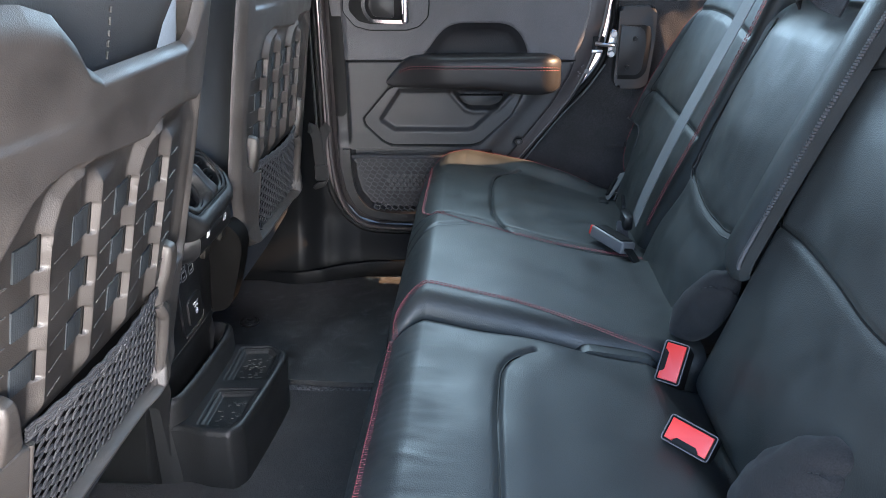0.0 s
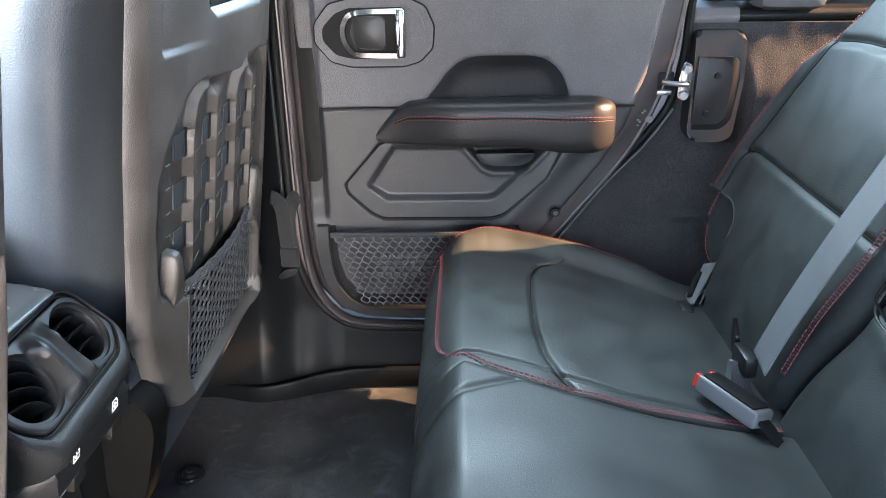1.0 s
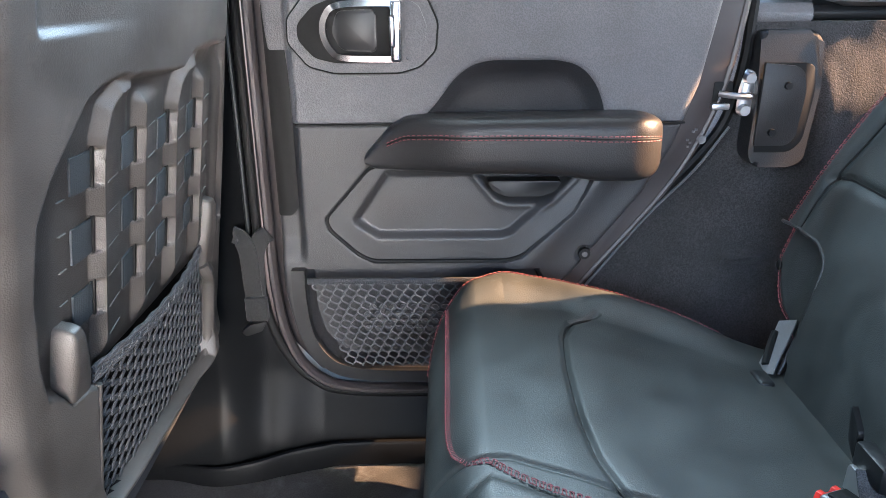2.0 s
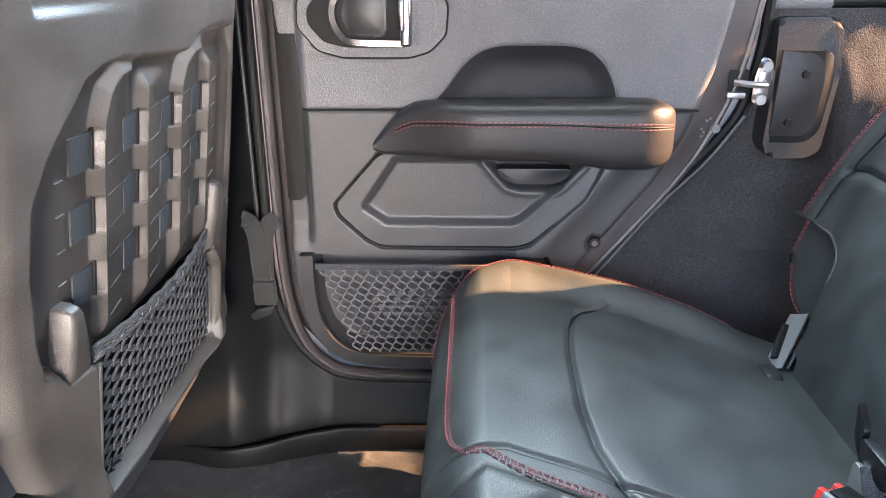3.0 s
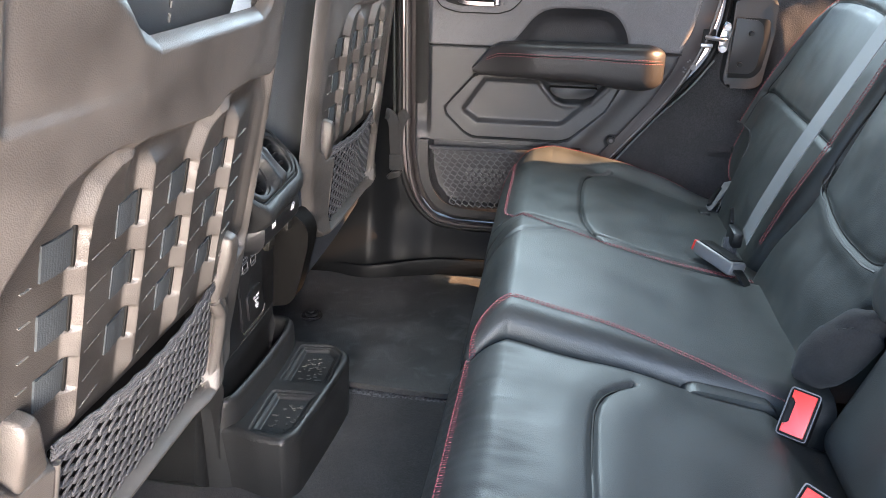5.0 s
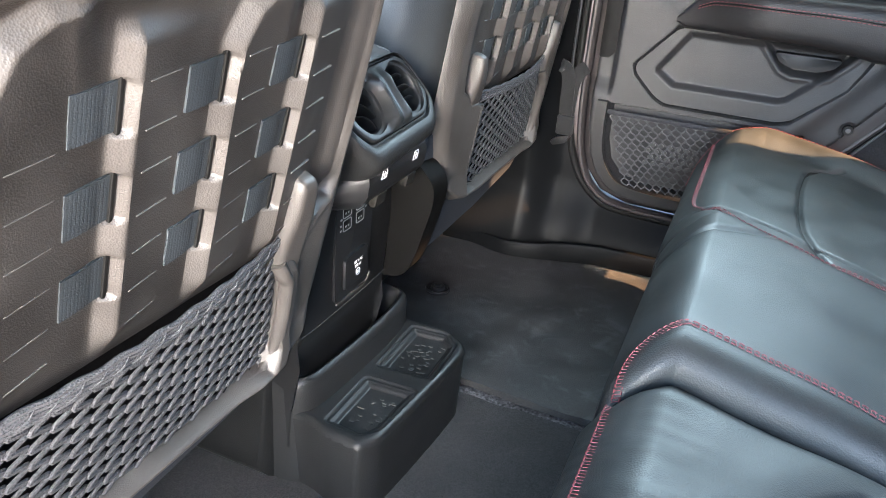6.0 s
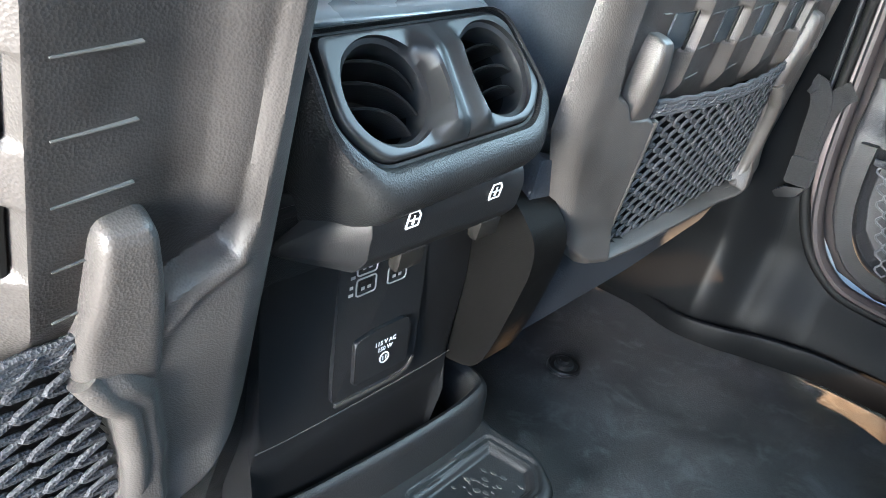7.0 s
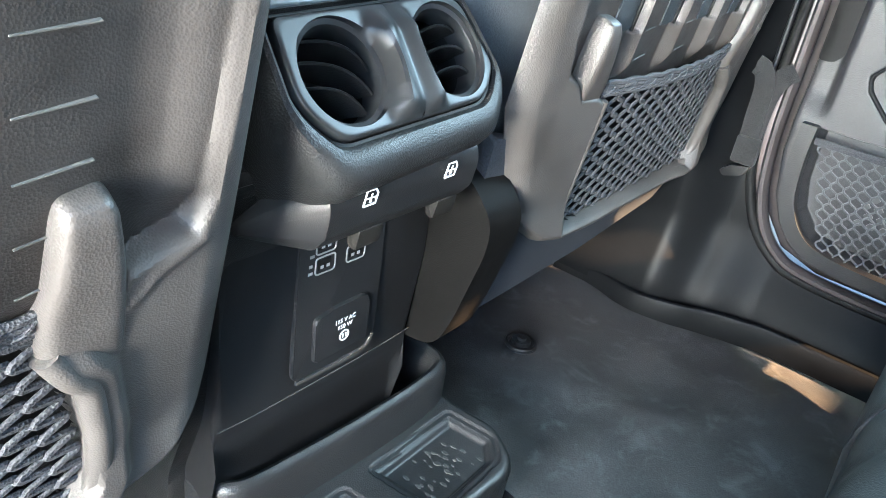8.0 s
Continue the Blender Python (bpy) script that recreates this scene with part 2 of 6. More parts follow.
def sweep(path, profile, up=(0, 0, 1), closed=False, bm=None, cap=True, scale=None):
    """A closed profile of (across, up) points carried along a path."""
    bm = bm or bmesh.new()
    P = [Vector(p) for p in path]
    n, rings = len(P), []
    for i, p in enumerate(P):
        a = P[i - 1] if i or closed else p
        b = P[(i + 1) % n] if i + 1 < n or closed else p
        t = (b - a).normalized()
        side = t.cross(Vector(up))
        if side.length < 1e-4:
            side = t.cross(Vector((1, 0, 0)))
        side.normalize()
        w = side.cross(t)
        s = scale[i] if scale else 1
        rings.append([bm.verts.new(p + side * (q[0] * s) + w * (q[1] * s)) for q in profile])
    m = len(profile)
    for i in range(n if closed else n - 1):
        r0, r1 = rings[i], rings[(i + 1) % n]
        for k in range(m):
            bm.faces.new((r0[k], r0[(k + 1) % m], r1[(k + 1) % m], r1[k]))
    if cap and not closed:
        bm.faces.new(rings[0])
        bm.faces.new(rings[-1])
    return bm


def circle(r, n=8, rx=None):
    return [((rx or r) * math.cos(2 * math.pi * k / n), r * math.sin(2 * math.pi * k / n)) for k in range(n)]


def tube(path, r, n=8, closed=False, bm=None, up=(0, 0, 1)):
    return sweep(path, circle(r, n), up, closed, bm)


def stitches(path, length=0.006, gap=0.0035, r=0.0009, side=None, bm=None, off=0.0, up=(0, 0, 1)):
    """A run of short thread stitches along a path."""
    bm = bm or bmesh.new()
    P = [Vector(p) for p in path]
    acc, segs, cur = 0.0, [], None
    step = 0.002
    pts = []
    for a, b in zip(P, P[1:]):
        k = max(1, int((b - a).length / step))
        pts += [a.lerp(b, j / k) for j in range(k)]
    pts.append(P[-1])
    nl, ng = max(2, round(length / step)), max(1, round(gap / step))
    i = 0
    while i + nl < len(pts):
        a, b = pts[i], pts[i + nl]
        t = (b - a).normalized()
        s = t.cross(Vector(up))
        s = s.normalized() if s.length > 1e-3 else Vector((1, 0, 0))
        w = s.cross(t)
        mid = (a + b) / 2
        ring = [[bm.verts.new(c + s * (off + x * r) + w * (y * r)) for x, y in ((1, 0), (0, 1), (-1, 0), (0, -1))] for c in (a, mid + w * r * 0.6, b)]
        for q in (0, 1):
            for k in range(4):
                bm.faces.new((ring[q][k], ring[q][(k + 1) % 4], ring[q + 1][(k + 1) % 4], ring[q + 1][k]))
        bm.faces.new(ring[0])
        bm.faces.new(ring[2])
        i += nl + ng
    return bm


def ladder(path, width=0.006, pitch=0.0034, r=0.0007, up=(0, 0, 1), bm=None):
    """A double row of stitches with slanted rungs of thread between the rows."""
    bm = stitches(path, 0.0045, 0.0018, r, bm=bm, off=width / 2, up=up)
    stitches(path, 0.0045, 0.0018, r, bm=bm, off=-width / 2, up=up)
    P = [Vector(p) for p in path]
    run = 0.0
    for a, b in zip(P, P[1:]):
        d = (b - a).length
        if d < 1e-6:
            continue
        t = (b - a) / d
        s = t.cross(Vector(up)).normalized()
        w = s.cross(t)
        while run < d:
            m = a + t * run
            p, q = m - s * width / 2 - t * 0.0014, m + s * width / 2 + t * 0.0014
            k = [bm.verts.new(c + e) for c in (p, q) for e in (t * r * 0.6, w * r * 0.4, -t * r * 0.6)]
            bm.faces.new((k[0], k[1], k[4], k[3]))
            bm.faces.new((k[1], k[2], k[5], k[4]))
            run += pitch
        run -= d
    return bm


def surface(fn, nu, nv, u0, u1, v0, v1, back=None):
    """A sheet fn(u, v) -> point, sampled on a grid; back: a second sheet behind it, joined round the rim."""
    bm = bmesh.new()
    U = [u0 + (u1 - u0) * i / nu for i in range(nu + 1)]
    V = [v0 + (v1 - v0) * j / nv for j in range(nv + 1)]
    g = [[bm.verts.new(fn(u, v)) for v in V] for u in U]
    for i in range(nu):
        for j in range(nv):
            bm.faces.new((g[i][j], g[i + 1][j], g[i + 1][j + 1], g[i][j + 1]))
    if back:
        rim = [(i, 0) for i in range(nu)] + [(nu, j) for j in range(nv)] + [(i, nv) for i in range(nu, 0, -1)] + [(0, j) for j in range(nv, 0, -1)]
        low = [bm.verts.new(back(U[i], V[j])) for i, j in rim]
        m = len(rim)
        for k in range(m):
            a, b = rim[k], rim[(k + 1) % m]
            bm.faces.new((g[a[0]][a[1]], low[k], low[(k + 1) % m], g[b[0]][b[1]]))
        bm.faces.new(low)
    return bm


def sstep(a, b, x):
    t = min(1.0, max(0.0, (x - a) / (b - a)))
    return t * t * (3 - 2 * t)


def bump_at(x, c, w):
    return math.exp(-((x - c) / w) ** 2)


def lerp_table(x, table):
    if x <= table[0][0]:
        return table[0][1]
    for (a, p), (b, q) in zip(table, table[1:]):
        if x <= b:
            return p + (q - p) * (x - a) / (b - a)
    return table[-1][1]


def poly_dist(x, y, poly):
    """Signed distance to a closed polygon, below zero inside."""
    best, inside, n = 1e9, False, len(poly)
    for i in range(n):
        x0, y0 = poly[i]
        x1, y1 = poly[(i + 1) % n]
        dx, dy = x1 - x0, y1 - y0
        t = max(0.0, min(1.0, ((x - x0) * dx + (y - y0) * dy) / (dx * dx + dy * dy + 1e-12)))
        d = (x - x0 - t * dx) ** 2 + (y - y0 - t * dy) ** 2
        best = min(best, d)
        if (y0 > y) != (y1 > y) and x < x0 + (y - y0) / (y1 - y0) * dx:
            inside = not inside
    return -math.sqrt(best) if inside else math.sqrt(best)


def line_dist(x, y, pts):
    best = 1e9
    for (x0, y0), (x1, y1) in zip(pts, pts[1:]):
        dx, dy = x1 - x0, y1 - y0
        t = max(0.0, min(1.0, ((x - x0) * dx + (y - y0) * dy) / (dx * dx + dy * dy + 1e-12)))
        best = min(best, (x - x0 - t * dx) ** 2 + (y - y0 - t * dy) ** 2)
    return math.sqrt(best)


# ---- shell of the car ----
CENTRE = 1.178          # the car's middle, across
DOOR_Y = 1.91           # inner face of the far door


def structure(name, bm, mat, label, smooth=True):
    return tagged(part(name, bm, mat, None, "", smooth), label, "", "", "structure")


def build_shell():
    floor = structure("floor", box(-1.6, 1.3, 0.47, 2.02, -0.10, -0.014), CARPET, "charcoal carpeted car floor", False)
    structure("ground", box(-300, 300, -300, 300, -0.75, -0.60), GROUND, "pale concrete ground outside the car", False)
    # unseen roof; its edges are placed to cut off the sun
    structure("ceiling", box(-1.3, 1.36, 0.25, 2.02, 1.20, 1.26, 0.01), HEADLINER, "grey hardtop headliner", False)
    # dash and cowl ahead of the front seats
    structure("dash_panel", box(-1.62, -1.25, 0.47, 1.9, -0.1, 0.62, 0.05), BLACK, "black dashboard ahead of the front seats")
    # tail of the load bay
    structure("wall_tail", box(1.30, 1.36, 0.47, 1.96, -0.1, 0.78), TRIM, "dark tailgate panel")
    # near side: sills and posts round the open door
    structure("sill_near", box(-1.6, 1.3, 0.40, 0.47, -0.2, 0.02, 0.01), BLACK, "black door sill on the open side")
    structure("pillar_near", box(-0.52, -0.40, 0.42, 0.50, 0.0, 1.2, 0.02), PAINT, "dark painted door post")
    # unseen quarter and post, made broad to keep sun off the near seat
    structure("quarter_near", box(0.50, 1.36, 0.32, 0.50, 0.0, 0.75, 0.02), TRIM, "dark trimmed rear quarter panel")
    structure("post_near", box(0.62, 1.36, 0.32, 0.50, 0.75, 1.2, 0.02), TRIM, "dark rear quarter and door post")
    # unseen box, added to limit the sun on the far side wall
    structure("wheelhouse_far", box(0.72, 1.25, 1.895, 1.948, -0.05, 0.47, 0.01), CARPET, "carpeted wheelhouse in the load bay")
    structure("door_front_near", box(-1.5, -0.52, 0.40, 0.47, -0.1, 0.78, 0.02), TRIM, "dark front door panel")
    # far side
    structure("door_front_far", box(-1.5, -0.52, 1.93, 2.0, -0.1, 0.78, 0.02), TRIM, "dark front door panel")
    structure("post_far", box(-0.52, -0.41, 1.93, 2.02, 0.0, 1.2, 0.02), TRIM, "dark middle door post")
    structure("post_tail_far", box(0.50, 0.62, 1.93, 2.02, 0.72, 1.2, 0.02), TRIM, "dark rear door post")
    return floor


build_shell()


def second_material(ob, mat, test):
    """Faces whose middle passes the test take a second material."""
    ob.data.materials.append(mat)
    for f in ob.data.polygons:
        if test(f.center):
            f.material_index = 1
    return ob


# ---- front seats ----
COLS = (-0.112, -0.024, 0.061, 0.146)      # far edge of each strap slot
ROWS_H = (0.0, -0.0575, -0.115)            # top of each strap
STRAP_H = 0.030
SLOT_W = 0.042
PAD_W = 0.072
SLOT_LOW = -0.178
RECESS = [(-0.147, 0.044), (-0.178, 0.017), (-0.199, -0.003), (-0.219, -0.033), (-0.225, -0.085), (-0.221, -0.14), (-0.213, -0.172), (-0.194, -0.181), (-0.180, -0.196),
          (-0.150, -0.200), (-0.136, -0.206), (-0.131, -0.345),
          (0.180, -0.347), (0.190, -0.325), (0.188, -0.290), (0.183, -0.262), (0.179, -0.238), (0.170, -0.226), (0.168, -0.206), (0.190, -0.196), (0.200, -0.176),
          (0.236, -0.168), (0.243, -0.150), (0.246, -0.02), (0.240, 0.060), (0.228, 0.064), (0.215, 0.056), (0.150, 0.064), (0.10, 0.060), (0.07, 0.044), (0.03, 0.046), (-0.045, 0.052), (-0.085, 0.056), (-0.120, 0.052)]
WALLS = []          # far wall of each slot, from its foot to its top; two of them curve over at the top
for n_col, c_col in enumerate(COLS):
    up = [(c_col, -0.30), (c_col, -0.015)]
    if n_col in (0, 2):
        up += [(c_col + 0.003, 0.008), (c_col + 0.014, 0.028), (c_col + 0.032, 0.041), (c_col + 0.066, 0.048)]
    else:
        up += [(c_col + 0.001, 0.036)]
    WALLS.append(up)
NETBOX = [(-0.128, -0.204), (0.157, -0.202), (0.159, -0.214), (0.168, -0.228), (0.178, -0.241), (0.182, -0.264), (0.187, -0.290), (0.188, -0.325), (0.178, -0.345), (-0.128, -0.345)]


def side_dist(x, y, pts):
    """Distance to a line of points, above zero on its left going along it; also how far along the nearest point is, from 0 to 1."""
    best, sign, along = 1e9, 1, 0
    n = len(pts) - 1
    for i in range(n):
        (x0, y0), (x1, y1) = pts[i], pts[i + 1]
        dx, dy = x1 - x0, y1 - y0
        t = ((x - x0) * dx + (y - y0) * dy) / (dx * dx + dy * dy)
        tc = max(0.0, min(1.0, t))
        d = math.hypot(x - x0 - tc * dx, y - y0 - tc * dy)
        if d < best:
            best, along = d, (i + t) / n
            sign = 1 if dx * (y - y0) - dy * (x - x0) > 0 else -1
    return best * sign, along


def shell_depth(s, h):
    d = 0.0
    d -= 0.35 * max(0.0, abs(s) - 0.12) ** 2
    # the foot of the panel swells and rolls under
    d += 0.012 * sstep(-0.30, -0.36, h)
    r = poly_dist(s, h, RECESS)
    d -= 0.014 * sstep(0.0035, -0.0055, r) * (1 - (1 - sstep(0.075, 0.030, h)) * sstep(0.215, 0.165, s))
    # raised pads between the strap rows: high at the wall, falling away towards the next strap
    if SLOT_LOW - 0.03 < h < 0.075 and r < 0.012:
        steep = max(sstep(row - STRAP_H - 0.003, row - STRAP_H + 0.001, h) * sstep(row + 0.003, row - 0.001, h) for row in ROWS_H)
        ramp = 0.0115 - 0.008 * steep
        pad = 0.0
        for i, wall in enumerate(WALLS):
            e, along = side_dist(s, h, wall)
            k = max(0.0, 1 - e / ramp) if e > 0 else max(0.0, 1 + e / PAD_W)
            k *= sstep(SLOT_LOW - 0.024, SLOT_LOW + 0.006, h)
            k *= sstep(1.01, 0.86, along) if i in (0, 2) else sstep(0.040, 0.020, h)
            pad = max(pad, k)
        d += 0.0105 * pad
    p = poly_dist(s, h, NETBOX)
    d -= 0.024 * sstep(0.002, -0.006, p)
    # thick rolled rim round the pocket's corner
    if 0.10 < s and h < -0.2:
        d += 0.0062 * sstep(0.0255, 0.0175, p) * sstep(-0.001, 0.004, p) * sstep(-0.205, -0.226, h) * sstep(0.12, 0.17, s)
    # crease that falls from the ledge beside the hook
    if s > 0.18 and -0.23 < h < -0.14:
        d += 0.0018 * math.exp(-(line_dist(s, h, [(0.240, -0.172), (0.218, -0.182), (0.203, -0.197)]) / 0.0045) ** 2)
    # far rim of the field: a broad sloping wall
    if h > -0.17 and s > 0.19:
        d += 0.007 * sstep(0.200, 0.238, s) * sstep(0.05, 0.02, h) * sstep(-0.165, -0.14, h) * sstep(0.002, -0.004, r)
    if h > 0.06:
        d -= 0.0045 * sstep(-0.212, -0.202, s) * sstep(0.092, 0.102, h) * sstep(-0.03, -0.20, s)
    # dents and handling marks
    return d + 0.0007 * noise.noise(Vector((s * 16, h * 16, 0.7)))


def shell_top(s):
    return lerp_table(s, [(-0.26, 0.20), (-0.17, 0.195), (-0.125, 0.185), (-0.095, 0.165), (-0.072, 0.142), (-0.045, 0.130), (0.16, 0.134), (0.178, 0.145), (0.198, 0.19), (0.26, 0.22)])


def shell_point(u, v):
    """u: across, unrolled; v: 0 at the foot to 1 at the top edge."""
    h0 = -0.45 + 0.65 * v
    s0 = max(-0.265, min(0.265, u))
    top = shell_top(s0)
    h = h0 if h0 < 0.07 else 0.07 + (h0 - 0.07) / 0.13 * (top - 0.07)
    if h0 < -0.25:
        low = lerp_table(abs(u), [(0.0, -0.366), (0.12, -0.366), (0.19, -0.362), (0.235, -0.352), (0.265, -0.330), (0.285, -0.30)])
        h = -0.25 + (h0 + 0.25) / -0.20 * (low + 0.25)
    w = lerp_table(h, [(-0.45, 0.27), (-0.3, 0.280), (-0.15, 0.276), (0.0, 0.270), (0.12, 0.258), (0.22, 0.25)])
    if u < 0:
        w = min(w, lerp_table(h, [(-0.40, 0.176), (-0.355, 0.194), (-0.30, 0.225), (-0.20, 0.266), (0.0, 0.266), (0.2, 0.255)]))
    r = 0.035 if u > 0 else 0.024
    if u < 0:
        u *= (w - r + 1.2 * r) / 0.290
    a = abs(u) - (w - r)
    if a <= 0:
        s, back = u, 0.0
    else:
        t = min(a / r, math.pi / 2)
        s = math.copysign(w - r + r * math.sin(t), u)
        back = -r * (1 - math.cos(t)) - max(0.0, a - r * math.pi / 2)
    d = shell_depth(max(-w, min(w, s)), h) * (1 if a <= 0 else max(0.0, 1 - a / r)) + back
    if a > 0:
        d -= 0.35 * max(0.0, min(abs(s), w) - 0.12) ** 2 * min(1.0, a / r)
    # the top lip and the foot roll away
    e = (v - 0.96) / 0.04
    if e > 0:
        d -= 0.012 * e * e
    e = (0.05 - v) / 0.05
    if e > 0:
        d -= 0.02 * e * e
    return (d, s, h)


def net_mesh(corners, nx, ny, bulge, r=0.0017):
    """Knotted netting between four corners (tl, tr, br, bl) of (s, h): cords that part and meet."""
    bm = bmesh.new()
    tl, tr, br, bl = [Vector((0, *c)) for c in corners]

    def at(u, v):
        p = (tl * (1 - u) + tr * u) * (1 - v) + (bl * (1 - u) + br * u) * v
        p.x = bulge(u, v)
        return p
    prof = circle(r * 0.5, 6, r)      # flat braid
    for i in range(-ny, nx + 1):
        for lean in (1, -1):
            path = []
            steps = 4
            for k in range(ny * steps + 1):
                v = k / (ny * steps)
                w = v * ny
                # cords cross to and fro; they run side by side a little at each knot
                ph = w % 2
                tri = ph if ph < 1 else 2 - ph
                tri = sstep(0.12, 0.88, tri)
                u = (i + 0.5 + lean * (0.5 * tri)) / nx
                if 0 <= u <= 1:
                    p = at(u, v)
                    p.x += 0.0012 * lean * math.cos(w * math.pi)
                    path.append(p)
                elif len(path) > 2:
                    sweep(path, prof, (1, 0, 0), False, bm)
                    path = []
                else:
                    path = []
            if len(path) > 2 and i >= -1:
                sweep(path, prof, (1, 0, 0), False, bm)
    return bm


def hem_cords(a, b, n, sag, r=0.0023, gather=9):
    """Bundle of elastic cords along the top of a net."""
    bm = bmesh.new()
    a, b = Vector(a), Vector(b)
    for k in range(n):
        path = []
        for i in range(61):
            t = i / 60
            p = a.lerp(b, t)
            p.x += sag * math.sin(math.pi * t) + 0.0005 * math.sin(t * math.pi * gather * 2 + k)
            p.z += (k - (n - 1) / 2) * r * 1.7 + 0.0006 * math.sin(t * math.pi * gather * 2)
            path.append(p)
        tube(path, r, 6, False, bm, (1, 0, 0))
    # wraps round the bundle
    for i in range(gather * 2):
        t = (i + 0.5) / (gather * 2)
        p = a.lerp(b, t)
        p.x += sag * math.sin(math.pi * t)
        q = (b - a).normalized() * 0.010
        path = [p - q + Vector((-0.001, 0, -0.0065)), p + Vector((0.0032, 0, 0)), p + q + Vector((-0.001, 0, 0.0065))]
        tube(smooth_path(path, 4), 0.0008, 5, False, bm, (1, 0, 0))
    return bm


SHELL_MESH = []


def build_front_seat(name, origin, lean, label):
    seat = new(name)
    seat.matrix_world = pose(*origin, 0, lean, 0)
    tagged(seat, label, "car seat", "front seats")
    if not SHELL_MESH:
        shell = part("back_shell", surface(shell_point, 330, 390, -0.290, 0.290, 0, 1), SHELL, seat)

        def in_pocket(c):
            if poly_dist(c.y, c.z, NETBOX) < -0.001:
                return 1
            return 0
        # shade behind the net is painted on the pocket's faces
        shell.data.materials.append(POCKET_SHADE)
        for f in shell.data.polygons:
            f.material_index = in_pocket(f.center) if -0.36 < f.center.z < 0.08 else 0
        # painted shade: recessed field masked dark, slot walls left light as if lit
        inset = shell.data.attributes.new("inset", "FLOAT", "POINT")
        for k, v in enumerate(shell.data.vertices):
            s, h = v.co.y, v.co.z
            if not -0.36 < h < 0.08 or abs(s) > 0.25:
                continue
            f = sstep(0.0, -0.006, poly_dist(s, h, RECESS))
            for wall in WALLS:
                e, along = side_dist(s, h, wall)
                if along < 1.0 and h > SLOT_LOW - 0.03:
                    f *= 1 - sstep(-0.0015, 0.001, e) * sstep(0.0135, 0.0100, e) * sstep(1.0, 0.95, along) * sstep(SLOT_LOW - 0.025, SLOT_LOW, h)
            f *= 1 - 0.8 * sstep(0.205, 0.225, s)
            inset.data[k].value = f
        SHELL_MESH.append(shell.data)
    else:
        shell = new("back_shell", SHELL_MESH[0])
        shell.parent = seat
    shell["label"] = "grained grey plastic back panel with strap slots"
    # straps woven through the slots
    for col, c in enumerate(COLS):
        for row in ROWS_H:
            n = 36
            def web(u, v, c=c, row=row, n=n, col=col):
                s = c - SLOT_W + 0.001 + (SLOT_W - 0.006) * u
                lift = 0.0105 * max(0.0, 1 - (s - COLS[col - 1]) / PAD_W) if col else 0.0
                return (-0.0126 + lift + 0.0012 * math.sin(math.pi * u) + (0.00004 if round(u * n) % 3 else -0.00003), s, row - STRAP_H * (1 - v))
            bm = surface(web, n, 1, 0, 1, 0, 1, lambda u, v: tuple(Vector(web(u, v)) - Vector((0.002, 0, 0))))
            part("strap", bm, STRAP, seat, "slate grey woven strap", False)
            # solid dark box in place of the shade inside the slot
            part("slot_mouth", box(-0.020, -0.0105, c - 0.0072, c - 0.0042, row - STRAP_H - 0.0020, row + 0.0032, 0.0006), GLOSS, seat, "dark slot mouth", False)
    # slits in the panels between the slots
    for i in range(5):
        right = (COLS + (0.22,))[i] - SLOT_W - 0.006 if i < 4 else 0.196
        left = (COLS[i - 1] + 0.008) if i else -0.172
        if i == 4:
            right = 0.186
        for row in ROWS_H + (-0.172,):
            for e in (0.0, -STRAP_H):
                if row + e < -0.175 or (i == 0 and row + e > -0.02):
                    continue
                bm = box(-0.0180, -0.0135, left, right, row + e - 0.0002, row + e + 0.0004)
                for v in bm.verts:
                    v.co.x += 0.0105 * max(0.0, 1 - (v.co.y - left + 0.008) / PAD_W) if i else 0.0002
                part("slit", bm, SLIT, seat, "", False)
    # bag hooks: tongues that stand off the field
    for rows in ([(-0.1270, 0.174, 0.187, -0.012), (-0.1276, 0.1715, 0.1895, -0.004), (-0.130, 0.169, 0.192, 0.001), (-0.136, 0.1675, 0.1945, 0.0035), (-0.150, 0.166, 0.197, 0.0045), (-0.168, 0.164, 0.200, 0.0045), (-0.180, 0.1625, 0.202, 0.003), (-0.195, 0.161, 0.204, 0.0015), (-0.212, 0.161, 0.205, 0.0005), (-0.226, 0.168, 0.206, -0.001), (-0.238, 0.178, 0.206, -0.004)],
                 [(-0.1290, -0.182, -0.169, -0.012), (-0.1296, -0.1835, -0.1675, -0.004), (-0.132, -0.185, -0.1660, 0.001), (-0.138, -0.1865, -0.164, 0.0035), (-0.150, -0.188, -0.161, 0.0045), (-0.165, -0.189, -0.157, 0.0045), (-0.180, -0.189, -0.150, 0.0025), (-0.195, -0.187, -0.142, -0.001), (-0.212, -0.182, -0.136, -0.006), (-0.222, -0.178, -0.134, -0.010)]):
        def tongue(u, v, rows=rows):
            h = rows[0][0] + (rows[-1][0] - rows[0][0]) * v ** 1.5
            lo, hi, top = [lerp_table(-h, [(-q[0], q[c]) for q in rows]) for c in (1, 2, 3)]
            q = math.sin(u * math.pi / 2)
            return (-0.019 + (top + 0.019) * max(0.0, 1 - abs(q) ** 7) ** 0.45, (lo + hi) / 2 + (hi - lo) / 2 * q, h)
        hook = part("bag_hook", surface(tongue, 32, 40, -1, 1, 0, 1, lambda u, v: (-0.0195, tongue(u, v)[1], tongue(u, v)[2])), SHELL, seat, "moulded bag hook")
        hook.data.set_sharp_from_angle(angle=radians(85))
    # rolled rim round the pocket
    rim = [(0.166, -0.212), (0.1745, -0.227), (0.1840, -0.240), (0.1890, -0.264), (0.1930, -0.292), (0.1935, -0.325), (0.181, -0.346), (0.15, -0.350), (0.0, -0.351), (-0.115, -0.350), (-0.131, -0.342), (-0.1335, -0.30), (-0.134, -0.206)]
